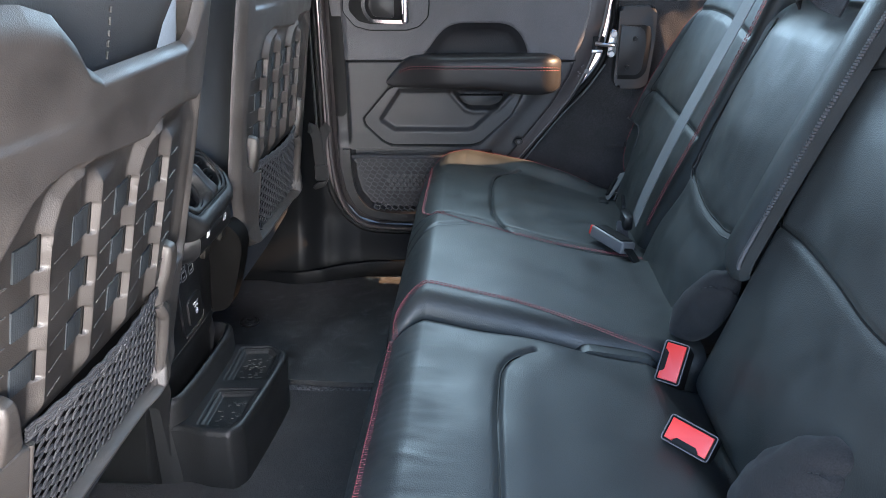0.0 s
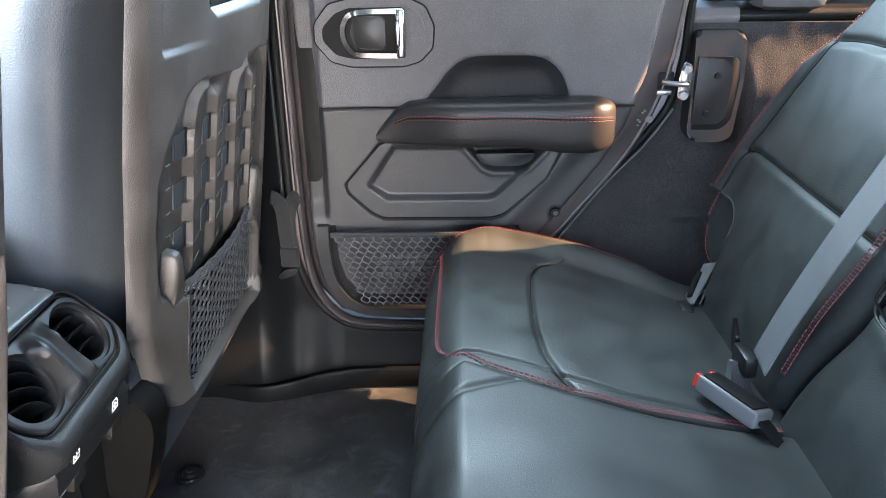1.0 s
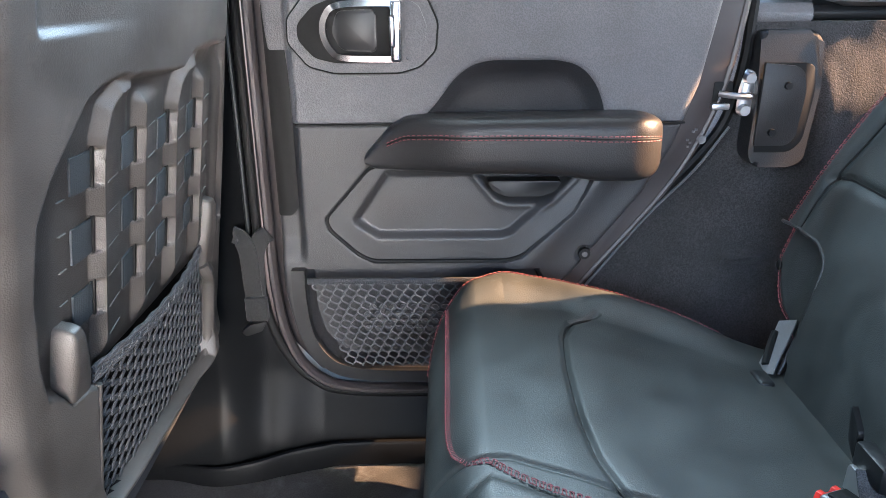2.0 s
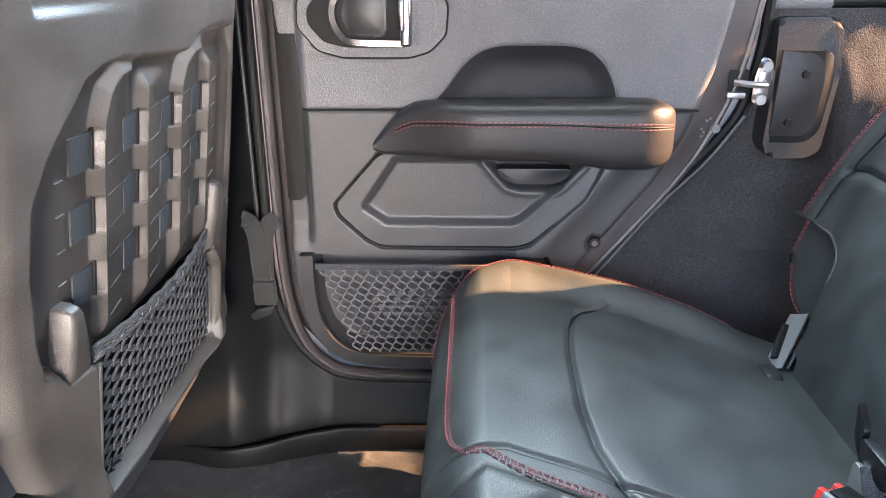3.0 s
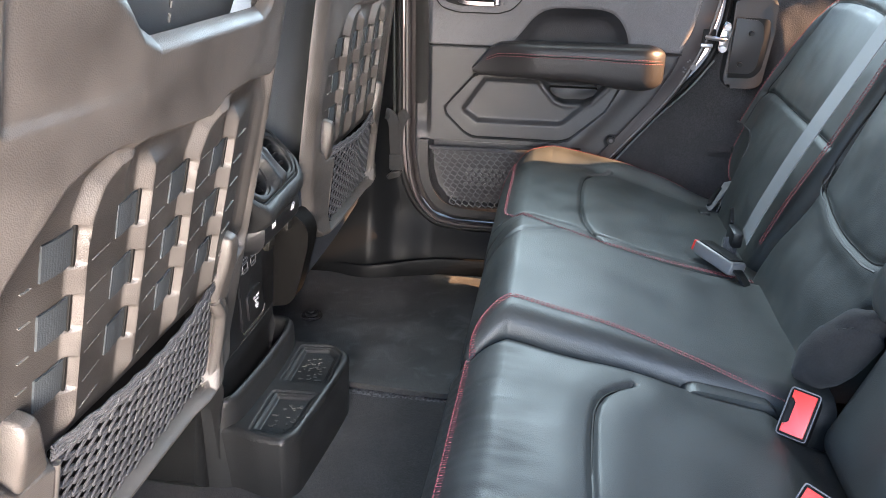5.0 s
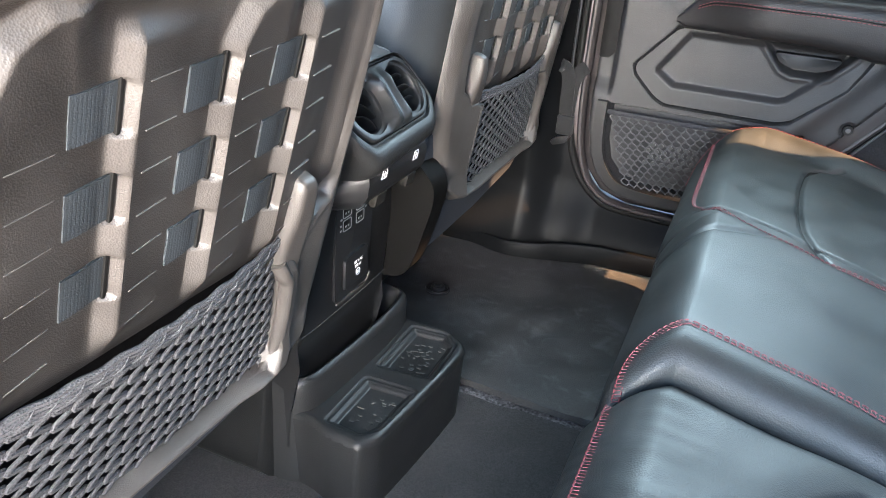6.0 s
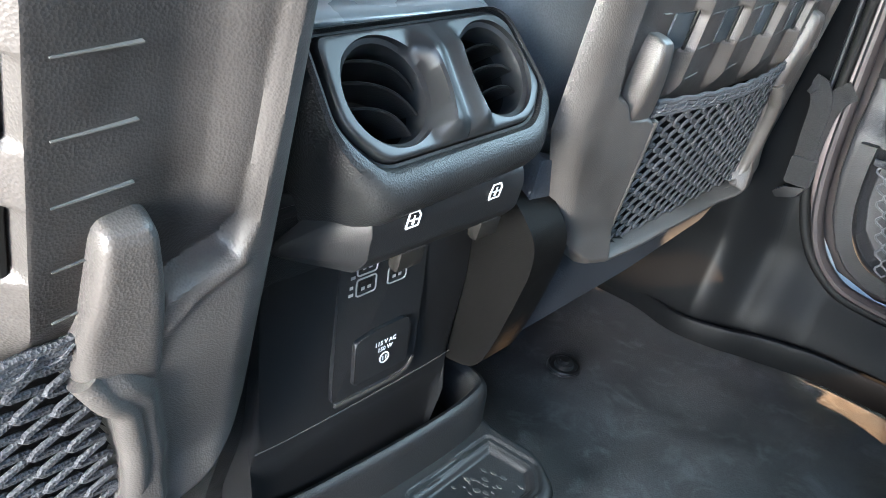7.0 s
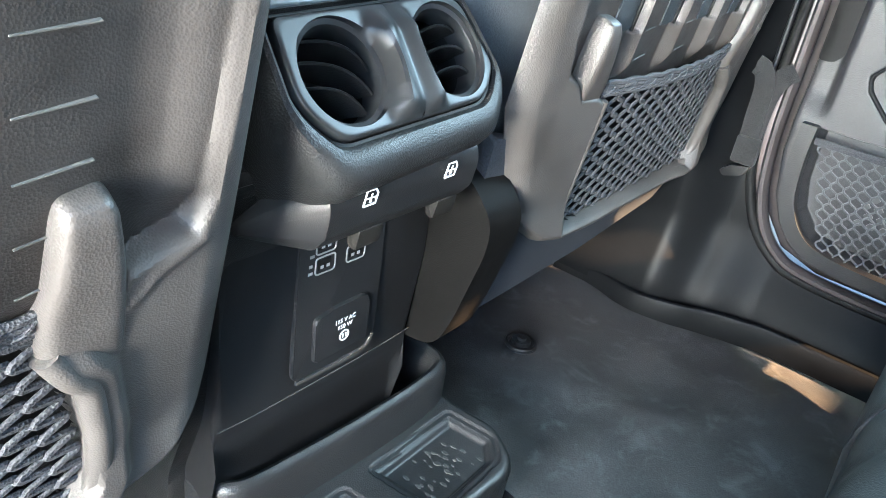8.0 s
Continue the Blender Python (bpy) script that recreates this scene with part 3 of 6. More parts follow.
    bm = sweep(smooth_path([(-0.0045 + 0.0045 * sstep(0.12, 0.17, q[0]) * sstep(-0.210, -0.228, q[1]) - 0.35 * max(0.0, abs(q[0]) - 0.12) ** 2, *q) for q in rim], 8), circle(0.0055, 12, 0.0048), (1, 0, 0), scale=[1.5] * 36 + [1.5 - 0.5 * k / 12 for k in range(12)] + [1.0] * 49)
    part("pocket_rim", bm, SHELL, seat, "rolled rim of the net pocket")
    # net pocket
    part("pocket_net", net_mesh([(-0.132, -0.200), (0.164, -0.198), (0.195, -0.342), (-0.132, -0.346)], 10, 18, lambda u, v: -0.008 + 0.010 * math.sin(math.pi * min(1, max(0, u))) * (1 - 0.75 * v), 0.0028), NETTING, seat, "black knotted elastic net")
    part("net_hem", hem_cords((-0.006, -0.136, -0.196), (-0.008, 0.166, -0.192), 4, 0.013), NETTING, seat, "gathered elastic cord hem")
    # felt skirt that shows below and beside the panel's foot
    felt = rounded([(-0.265, -0.225), (-0.228, -0.235), (-0.195, -0.285), (-0.165, -0.345), (0.20, -0.345), (0.255, -0.325), (0.262, -0.372), (0.18, -0.408), (0.0, -0.424), (-0.236, -0.438), (-0.25, -0.43)], 0.008, 4)
    bm = prism(felt, "x", -0.026, -0.012, 0.003, 2)
    for v in bm.verts:
        v.co.x -= 0.20 * max(0.0, abs(v.co.y) - 0.14) ** 1.5 + 0.05 * max(0.0, -0.36 - v.co.z)
    part("skirt", bm, FELT, seat, "grey felt skirt below the panel")
    # upholstered body of the back
    bm = bmesh.new()
    def body(u, v):
        a = 2 * math.pi * u
        h = -0.46 + 1.05 * v
        w = lerp_table(h, [(-0.46, 0.25), (-0.2, 0.284), (0.1, 0.268), (0.3, 0.258), (0.45, 0.23), (0.59, 0.15)])
        c, s = math.cos(a), math.sin(a)
        pw = lambda x: math.copysign(abs(x) ** 0.42, x)
        t = 0.115 * (1 - 0.35 * max(0, v - 0.6))
        lean_in = -0.010 if h < 0.1 else -0.010 + 0.02 * sstep(0.1, 0.2, h)
        return (-0.155 + t * pw(c) + lean_in, w * pw(s), h)
    U, V = 56, 30
    ring = [[bm.verts.new(body(i / U, j / V)) for i in range(U)] for j in range(V + 1)]
    for j in range(V):
        for i in range(U):
            bm.faces.new((ring[j][i], ring[j][(i + 1) % U], ring[j + 1][(i + 1) % U], ring[j + 1][i]))
    bm.faces.new(ring[0])
    bm.faces.new(ring[V])
    part("backrest", bm, SEAT_LEATHER, seat, "dark leather backrest")
    for sgn in (-1, 1):
        path = [(-0.165, sgn * lerp_table(h, [(-0.46, 0.25), (-0.2, 0.2845), (0.1, 0.2665), (0.3, 0.2355)]) * 0.995, h) for h in [-0.3 + 0.03 * k for k in range(21)]]
        part("seam", stitches(path, 0.006, 0.004, 0.0012), BLACK, seat)
    part("seam", stitches([(-0.0285, 0.02, 0.128 + 0.01 * k) for k in range(14)], 0.006, 0.004, 0.0012), GREY_THREAD, seat, "grey stitched seam")
    # recliner cover low at the inner side, and seat base
    side = 1 if origin[1] < CENTRE else -1
    if side < 0:
        cover = rounded([(-0.50, 0.40), (-0.400, 0.392), (-0.372, 0.380), (-0.346, 0.352), (-0.346, 0.325), (-0.368, 0.244), (-0.383, 0.208), (-0.50, 0.19)], 0.032, 8)
        bm = prism(cover, "y", 1.286, 1.331, 0.013, 4)
        bm.transform(seat.matrix_world.inverted())
        part("recliner_cover", bm, COVER, seat, "dark brownish grey plastic recliner cover")
    part("seam", stitches([(-0.03 - 0.012 * k, side * (0.270 + 0.001 * k), -0.185 - 0.001 * k) for k in range(12)], 0.004, 0.003, 0.001), GREY_THREAD, seat, "grey stitched seam")
    part("cushion", box(-0.62, -0.06, -0.25, 0.25, -0.50, -0.30, 0.05, 4), SEAT_LEATHER, seat, "dark leather seat cushion")
    part("seat_frame", box(-0.58, -0.12, -0.20, 0.20, -0.60, -0.50, 0.01), BLACK, seat, "black seat frame on the floor")
    return seat


build_front_seat("front_seat", (-0.2865, 0.775, 0.5964), 14.8, "reclined front seat with grey plastic back, strap slots and net pocket")
build_front_seat("front_seat", (-0.3097, 1.564, 0.634), 8.8, "upright front seat with grey plastic back, strap slots and net pocket")


# ---- rear bench ----
def cushion_z(x):
    return 0.352 - 0.15 * max(0.0, x) - 0.02 * sstep(0.0, -0.06, x)


def near_split(x):      # where the middle cushion meets the cushion beside it
    return lerp_table(x, [(-0.06, 1.00), (0.0, 1.03), (0.12, 1.02), (0.36, 0.99)])


def far_split(x):
    return lerp_table(x, [(-0.06, 1.355), (0.0, 1.395), (0.03, 1.385), (0.12, 1.355), (0.22, 1.335), (0.36, 1.33)])


FAR_CREASE = [(0.165, 1.775), (0.125, 1.745), (0.108, 1.70), (0.100, 1.62), (0.098, 1.52), (0.103, 1.45), (0.118, 1.40), (0.13, 1.375)]
NEAR_CREASE = [(0.150, 0.968), (0.132, 0.955), (0.117, 0.938), (0.107, 0.915), (0.102, 0.885), (0.098, 0.80), (0.098, 0.68), (0.10, 0.60), (0.11, 0.56)]


def edge_round(e, r):
    """Drop at a rounded rim; e is the way in from the rim."""
    if e >= r:
        return 0.0
    k = max(0.0, 1 - e / r)
    return r * (1 - math.sqrt(max(0.0, 1 - k * k)))


def side_cushion(x, y, inner, outer, crease, hip):
    z = cushion_z(x)
    d = line_dist(x, y, crease)
    z -= 0.0050 * math.exp(-(d / 0.0042) ** 2)
    z += 0.0030 * math.exp(-((d - 0.025) / 0.03) ** 2)
    return z


def far_outer(x):
    return lerp_table(x, [(-0.06, 1.70), (-0.055, 1.745), (-0.045, 1.79), (-0.015, 1.835), (0.04, 1.862), (0.12, 1.855), (0.20, 1.83), (0.28, 1.79), (0.34, 1.76), (0.42, 1.74)])


def far_cushion_point(u, v):
    x = -0.062 + 0.46 * u
    y0, y1 = far_split(x), far_outer(x)
    y = y0 + (y1 - y0) * v
    z = side_cushion(x, y, y0, y1, FAR_CREASE, 1)
    # bolster that rises along the outer rim
    z += 0.020 * sstep(y1 - 0.085, y1 - 0.02, y) * sstep(-0.05, 0.06, x) * sstep(0.40, 0.25, x)
    z -= edge_round(y1 - y, 0.016) + edge_round(x + 0.062, 0.045) + 0.8 * edge_round(y - y0, 0.02)
    # a low flap seam close to the middle cushion
    f = line_dist(x, y, [(-0.05, 1.425), (0.02, 1.435), (0.11, 1.405), (0.2, 1.375), (0.3, 1.36)])
    z -= 0.0035 * math.exp(-(f / 0.004) ** 2)
    z += 0.0022 * noise.noise(Vector((x * 11, y * 11, 1.3)))
    return (x, y, z)


def mid_cushion_point(u, v):
    x = -0.058 + 0.45 * u
    y0, y1 = near_split(x) - 0.002, far_split(x) - 0.002
    y = y0 + (y1 - y0) * v
    z = cushion_z(x) + 0.006 + 0.010 * sstep(0.30, 0.0, x)
    z -= edge_round(x + 0.058, 0.06) * 0.9
    z -= edge_round(y - y0, 0.034) + 0.5 * edge_round(y1 - y, 0.02)
    # crease where the front of the middle meets the cushion beyond
    f = line_dist(x, y, [(-0.06, 1.27), (-0.03, 1.30), (0.02, 1.335), (0.06, 1.36)])
    z -= 0.004 * math.exp(-(f / 0.006) ** 2)
    z += 0.002 * noise.noise(Vector((x * 12, y * 12, 4.1)))
    return (x, y, z)


def near_cushion_point(u, v):
    x = -0.066 + 0.46 * u
    y0, y1 = 0.50, near_split(x) + 0.004
    y = y0 + (y1 - y0) * v
    z = side_cushion(x, y, y1, y0, NEAR_CREASE, -1) - 0.012
    z -= edge_round(x + 0.066, 0.045) + edge_round(y - y0, 0.05) + edge_round(y1 - y, 0.034)
    z -= 0.03 * sstep(0.30, 0.37, x)
    z += 0.0025 * noise.noise(Vector((x * 11, y * 11, 7.7)))
    z += 0.0013 * noise.noise(Vector((x * 26, y * 75, 1.7))) * sstep(0.075, -0.02, x)
    return (x, y, z)


def build_bench():
    bench = thing("rear_bench", "black leather rear bench cushion with red stitching", "car seat", (0.15, CENTRE, 0.0))
    def under(fn, low):
        def f(u, v):
            p = fn(u, v)
            return (p[0] + (0.012 if u < 0.02 else 0), p[1], low)
        return f
    def add(name, bm, mat, label=""):
        bm.transform(local((0.15, CENTRE, 0.0)))
        return part(name, bm, mat, bench, label)
    add("cushion", surface(far_cushion_point, 270, 290, 0, 1, 0, 1, under(far_cushion_point, 0.15)), LEATHER, "black leather seat cushion with a pressed seam")
    add("middle_cushion", surface(mid_cushion_point, 180, 150, 0, 1, 0, 1, under(mid_cushion_point, 0.15)), LEATHER, "raised black leather middle cushion")
    add("cushion", surface(near_cushion_point, 270, 290, 0, 1, 0, 1, under(near_cushion_point, 0.15)), LEATHER, "creased black leather seat cushion")
    add("bench_base", box(-0.035, 0.40, 0.56, 1.80, -0.014, 0.155, 0.01), PLUSH, "black carpeted seat base")
    # stitching
    def on(fn, us):
        return [Vector(fn(*q)) + Vector((0, 0, 0.001)) for q in us]
    n = 60
    turn = smooth_path([(0.055, 0.95, 0), (0.055, 0.55, 0), (0.055, 0.34, 0), (0.058, 0.24, 0), (0.072, 0.155, 0), (0.105, 0.092, 0), (0.16, 0.055, 0), (0.24, 0.036, 0), (0.42, 0.030, 0), (0.945, 0.030, 0)], 14)
    add("stitching", ladder(on(far_cushion_point, [(q.x, q.y) for q in turn]), 0.0072, r=0.0008), RED, "double row of red stitches along the front and the split")
    turn = smooth_path([(0.034, 0.004, 0), (0.035, 0.040, 0), (0.044, 0.082, 0), (0.066, 0.112, 0), (0.105, 0.127, 0), (0.17, 0.131, 0), (0.45, 0.130, 0), (0.62, 0.085, 0), (0.75, 0.050, 0), (0.88, 0.025, 0)], 14)
    add("stitching", ladder(on(mid_cushion_point, [(q.x, q.y) for q in turn]), 0.0065, r=0.0007), RED, "double row of red stitches")
    add("stitching", ladder(on(near_cushion_point, [(0.048, 0.06 + 0.92 * k / n) for k in range(n + 1)]), 0.0085, 0.0040, 0.0008), RED, "double row of red stitches")
    add("stitching", ladder(on(far_cushion_point, [(0.0 + 0.85 * k / n, 0.985) for k in range(n + 1)]), 0.0045, r=0.0005), RED, "double row of red stitches along the rim")
    # a dark cord in each crease paints the shade of its groove
    for fn, crease, lo in ((far_cushion_point, FAR_CREASE, 0.002), (near_cushion_point, NEAR_CREASE, 0.002)):
        low = 0.0 if fn is far_cushion_point else 0.012
        path = []
        for p in smooth_path([(*q, 0) for q in crease], 8):
            z = side_cushion(p.x, p.y, 0, 0, crease, 0) - low
            path.append((p.x, p.y, z - 0.0005))
        add("seam", tube(path, 0.0017, 6), SEAL, "pressed dark seam")
    # unseen block, added to shorten the sun strip on the floor
    add("side_shield", prism(rounded([(0.02, 0.16), (0.11, 0.16), (0.11, 0.325), (0.03, 0.325)], 0.012), "y", 1.835, 1.893, 0.006, 3), BLACK, "black plastic side shield")
    # padded flap on the side of the middle cushion
    flap = prism(rounded([(0.205, 0.262), (0.212, 0.302), (0.225, 0.309), (0.318, 0.297), (0.33, 0.262)], [0.002, 0.010, 0.012, 0.012, 0.002]), "y", 0.986, 1.006, 0.006, 3)
    add("side_flap", flap, LEATHER, "grey padded flap on the cushion side")
    return bench


build_bench()


def back_x(z):
    return 0.372 + 0.34 * (z - 0.29)


def back_panel(name, y_lo, y_hi, top, shape, label):
    """One backrest: y_lo(z), y_hi(z) its sides, shape(y, z) the relief on its face."""
    at = (0.45, (y_lo(0.5) + y_hi(0.5)) / 2, 0.25)
    ob = thing(name, label, "car seat", at)

    def face(u, v):
        z = 0.255 + (top - 0.255) * v
        y0, y1 = y_lo(z), y_hi(z)
        y = y0 + (y1 - y0) * u
        d = shape(y, z)
        d -= edge_round(y - y0, 0.03) + edge_round(y1 - y, 0.03) + edge_round(top - z, 0.05) + edge_round(z - 0.255, 0.03)
        return (back_x(z) - d, y, z)

    def rear(u, v):
        p = face(u, v)
        return (back_x(p[2]) + 0.11, p[1], p[2])
    bm = surface(face, 280, 320, 0, 1, 0, 1, rear)
    bm.transform(local(at))
    part("backrest", bm, LEATHER, ob)
    return ob, face, at


def groove(y, z, line, deep, wide):
    return -deep * math.exp(-(line_dist(y, z, line) / wide) ** 2)


FAR_BACK_SEAM = [(1.765, 0.520), (1.74, 0.526), (1.60, 0.525), (1.50, 0.521), (1.37, 0.515)]
FAR_BACK_TOP = [(1.679, 0.700), (1.60, 0.706), (1.506, 0.704), (1.414, 0.693), (1.36, 0.685)]
FAR_BOLSTER = [(1.660, 0.74), (1.678, 0.700), (1.727, 0.611), (1.760, 0.535), (1.772, 0.49), (1.778, 0.452)]
FAR_POCKET = [(1.90, 0.447), (1.785, 0.449), (1.735, 0.444), (1.700, 0.428), (1.690, 0.395), (1.682, 0.340), (1.675, 0.25), (1.90, 0.25)]


def far_back_shape(y, z):
    d = 0.010 * sstep(1.73, 1.78, y) * sstep(0.70, 0.5, z)
    d += groove(y, z, FAR_BACK_SEAM, 0.005, 0.006) + groove(y, z, FAR_BACK_TOP, 0.005, 0.006) + groove(y, z, FAR_BOLSTER, 0.004, 0.006)
    d -= 0.016 * sstep(0.002, -0.006, poly_dist(y, z, FAR_POCKET))
    d += 0.010 * math.exp(-(((y - 1.56) / 0.12) ** 2 + ((z - 0.61) / 0.07) ** 2)) + 0.012 * math.exp(-(((y - 1.54) / 0.12) ** 2 + ((z - 0.42) / 0.07) ** 2))
    return d + 0.0022 * noise.noise(Vector((y * 10, z * 10, 2.0))) + 0.0008 * noise.noise(Vector((y * 34, z * 22, 3.0)))


MID_FIELD = [(1.280, 0.72), (1.300, 0.64), (1.322, 0.559), (1.328, 0.493), (1.312, 0.468), (1.204, 0.448), (1.111, 0.445), (1.070, 0.452), (1.050, 0.475), (1.035, 0.60), (1.035, 0.72)]


def mid_back_shape(y, z):
    d = groove(y, z, MID_FIELD, 0.003, 0.006)
    d += 0.012 * math.exp(-(((y - 1.18) / 0.10) ** 2 + ((z - 0.58) / 0.10) ** 2))
    # rolled seam below the fold-down panel
    d += 0.0015 * math.exp(-(line_dist(y, z, [(1.32, 0.455), (1.204, 0.432), (1.08, 0.430)]) / 0.010) ** 2)
    d += 0.012 * math.exp(-(((y - 1.2) / 0.14) ** 2 + ((z - 0.36) / 0.05) ** 2))
    return d + 0.0022 * noise.noise(Vector((y * 10, z * 10, 5.0))) + 0.0008 * noise.noise(Vector((y * 30, z * 24, 6.0)))


NEAR_BACK_SEAM = [(1.00, 0.50), (0.90, 0.505), (0.80, 0.50), (0.70, 0.49), (0.55, 0.50)]


def near_back_shape(y, z):
    d = groove(y, z, NEAR_BACK_SEAM, 0.003, 0.006) + groove(y, z, [(0.99, 0.69), (0.90, 0.70), (0.7, 0.70)], 0.004, 0.006)
    d += 0.010 * math.exp(-(((y - 0.78) / 0.13) ** 2 + ((z - 0.60) / 0.08) ** 2)) + 0.012 * math.exp(-(((y - 0.78) / 0.13) ** 2 + ((z - 0.40) / 0.07) ** 2))
    return d + 0.002 * noise.noise(Vector((y * 10, z * 10, 9.0)))


def build_backrests():
    n = 60
    out = (-1, 0, 0.34)

    def run(face, at, pts, lift=0.001):
        """Path on a backrest's face through (y, z) points."""
        path = []
        for p in smooth_path([(0, *q) for q in pts], 10):
            best = face(*p.yz) if callable(face) else p
            path.append(Vector(best) + Vector(out).normalized() * lift - Vector(at))
        return path
    y_far = lambda z: lerp_table(z, [(0.25, 1.66), (0.31, 1.69), (0.35, 1.775), (0.40, 1.825), (0.44, 1.828), (0.50, 1.812), (0.56, 1.797), (0.61, 1.782), (0.66, 1.755), (0.70, 1.70), (0.74, 1.655), (0.8, 1.62), (0.9, 1.60)])
    far, f_face, f_at = back_panel("outer_rear_seat", lambda z: 1.335 + 0.05 * sstep(0.5, 0.28, z), y_far, 0.90, far_back_shape, "black leather outer rear seat back with red stitched rim")
    rim = [Vector(f_face(0.965, 0.10 + 0.66 * k / n)) + Vector((-0.001, 0, 0)) - Vector(f_at) for k in range(n + 1)]
    part("stitching", ladder(rim, 0.0055, up=out), RED, far, "double row of red stitches on the rim")

    def on_far(y, z):
        return (back_x(z) - far_back_shape(y, z), y, z)
    part("pocket_piping", tube(run(on_far, f_at, [(1.822, 0.449), (1.785, 0.452), (1.735, 0.447), (1.700, 0.431), (1.690, 0.395), (1.682, 0.340), (1.676, 0.29)], -0.001), 0.0024, 8, up=out), LOWER, far, "grey piped edge of the lower bolster")
    # dark cords along the pressed seams stand in for groove shade
    for line in (FAR_BACK_SEAM, FAR_BACK_TOP, FAR_BOLSTER[1:]):
        part("seam", tube(run(on_far, f_at, line, -0.0005), 0.0017, 6, up=out), SEAL, far, "pressed dark seam")
    bm = bmesh.new()
    bmesh.ops.create_uvsphere(bm, u_segments=14, v_segments=8, radius=0.0075)
    bm.transform(Matrix.Translation(Vector(on_far(1.80, 0.392)) - Vector(f_at)) @ Matrix.Scale(0.4, 4, (1, 0, 0)))
    part("stud", bm, BLACK, far, "small black stud")
    seam = [(back_x(z) - 0.006, y, z) for y, z in ((1.338, 0.74), (1.342, 0.67), (1.352, 0.58), (1.366, 0.50), (1.386, 0.42), (1.392, 0.34))]
    part("stitching", ladder([p - Vector(f_at) for p in smooth_path(seam, 12)], 0.010, 0.0045, 0.0009, up=out), RED, far, "broad band of red stitches beside the belt")
    mid, m_face, m_at = back_panel("middle_rear_seat", lambda z: 1.015 + 0.06 * sstep(0.45, 0.30, z), lambda z: 1.325 + 0.05 * sstep(0.5, 0.28, z), 0.745, mid_back_shape, "black leather middle rear seat back with fold-down panel")

    def on_mid(y, z):
        return (back_x(z) - mid_back_shape(y, z), y, z)
    # groove shade round the panel, laid in as a dark cord
    part("seam", tube(run(on_mid, m_at, MID_FIELD, -0.0005), 0.0017, 6, up=out), SEAL, mid, "pressed dark seam")
    part("panel_piping", tube(run(on_mid, m_at, [(1.324, 0.50), (1.318, 0.466), (1.28, 0.455), (1.204, 0.440), (1.111, 0.437), (1.07, 0.442)], -0.0015), 0.0022, 8, up=out), PAD, mid, "piped edge of the fold-down panel")
    near, n_face, n_at = back_panel("near_rear_seat", lambda z: 0.50, lambda z: 0.985, 0.90, near_back_shape, "black leather rear seat back beside the open door")

    def on_near(y, z):
        return (back_x(z) - near_back_shape(y, z), y, z)
    # same dark cords for the shade in this back's grooves
    for line in (NEAR_BACK_SEAM, [(0.965, 0.69), (0.90, 0.70), (0.7, 0.70), (0.55, 0.69)]):
        part("seam", tube(run(on_near, n_at, line, -0.0005), 0.0017, 6, up=out), SEAL, near, "pressed dark seam")
    # unseen board, added to stop sun leaking between the backs
    structure("seat_back_board", prism([(0.47, -0.01), (0.50, -0.01), (0.64, 0.72), (0.60, 0.72)], "y", 0.505, 1.60), CARPET, "carpeted board behind the rear seat backs", False)


build_backrests()


# ---- far door ----
ARCH_OUT = [(-0.150, 0.505), (-0.219, 0.427), (-0.214, 0.408), (-0.172, 0.368), (-0.150, 0.357), (0.052, 0.357), (0.075, 0.364), (0.150, 0.435), (0.185, 0.505)]
PAD_IN = [(-0.130, 0.500), (-0.181, 0.425), (-0.178, 0.414), (-0.143, 0.390), (0.045, 0.390), (0.062, 0.396), (0.120, 0.45), (0.14, 0.50)]
SCOOP = [(-0.010, 0.51), (0.005, 0.490), (0.038, 0.452), (0.055, 0.446), (0.098, 0.446), (0.115, 0.453), (0.146, 0.486), (0.16, 0.51)]
RECESS_UP = [(-0.115, 0.54), (-0.058, 0.592), (-0.028, 0.632), (-0.005, 0.650), (0.022, 0.657), (0.118, 0.657), (0.148, 0.650), (0.172, 0.628), (0.188, 0.592), (0.19, 0.54)]
POCKET = [(-0.252, 0.345), (-0.250, 0.27), (-0.238, 0.225), (-0.21, 0.193), (-0.17, 0.182), (0.10, 0.182), (0.14, 0.26), (0.10, 0.345)]
TRIM_EDGE = [(0.345, 0.85), (0.338, 0.74), (0.318, 0.62), (0.288, 0.53), (0.25, 0.462), (0.165, 0.352), (0.10, 0.27), (0.05, 0.20), (0.0, 0.155)]
METAL_EDGE = [(0.385, 0.85), (0.376, 0.74), (0.358, 0.62), (0.325, 0.53), (0.28, 0.455), (0.185, 0.335), (0.11, 0.24), (0.06, 0.17), (0.01, 0.125)]


def edge_x(z, line):
    return lerp_table(z, sorted([(p[1], p[0]) for p in line]))


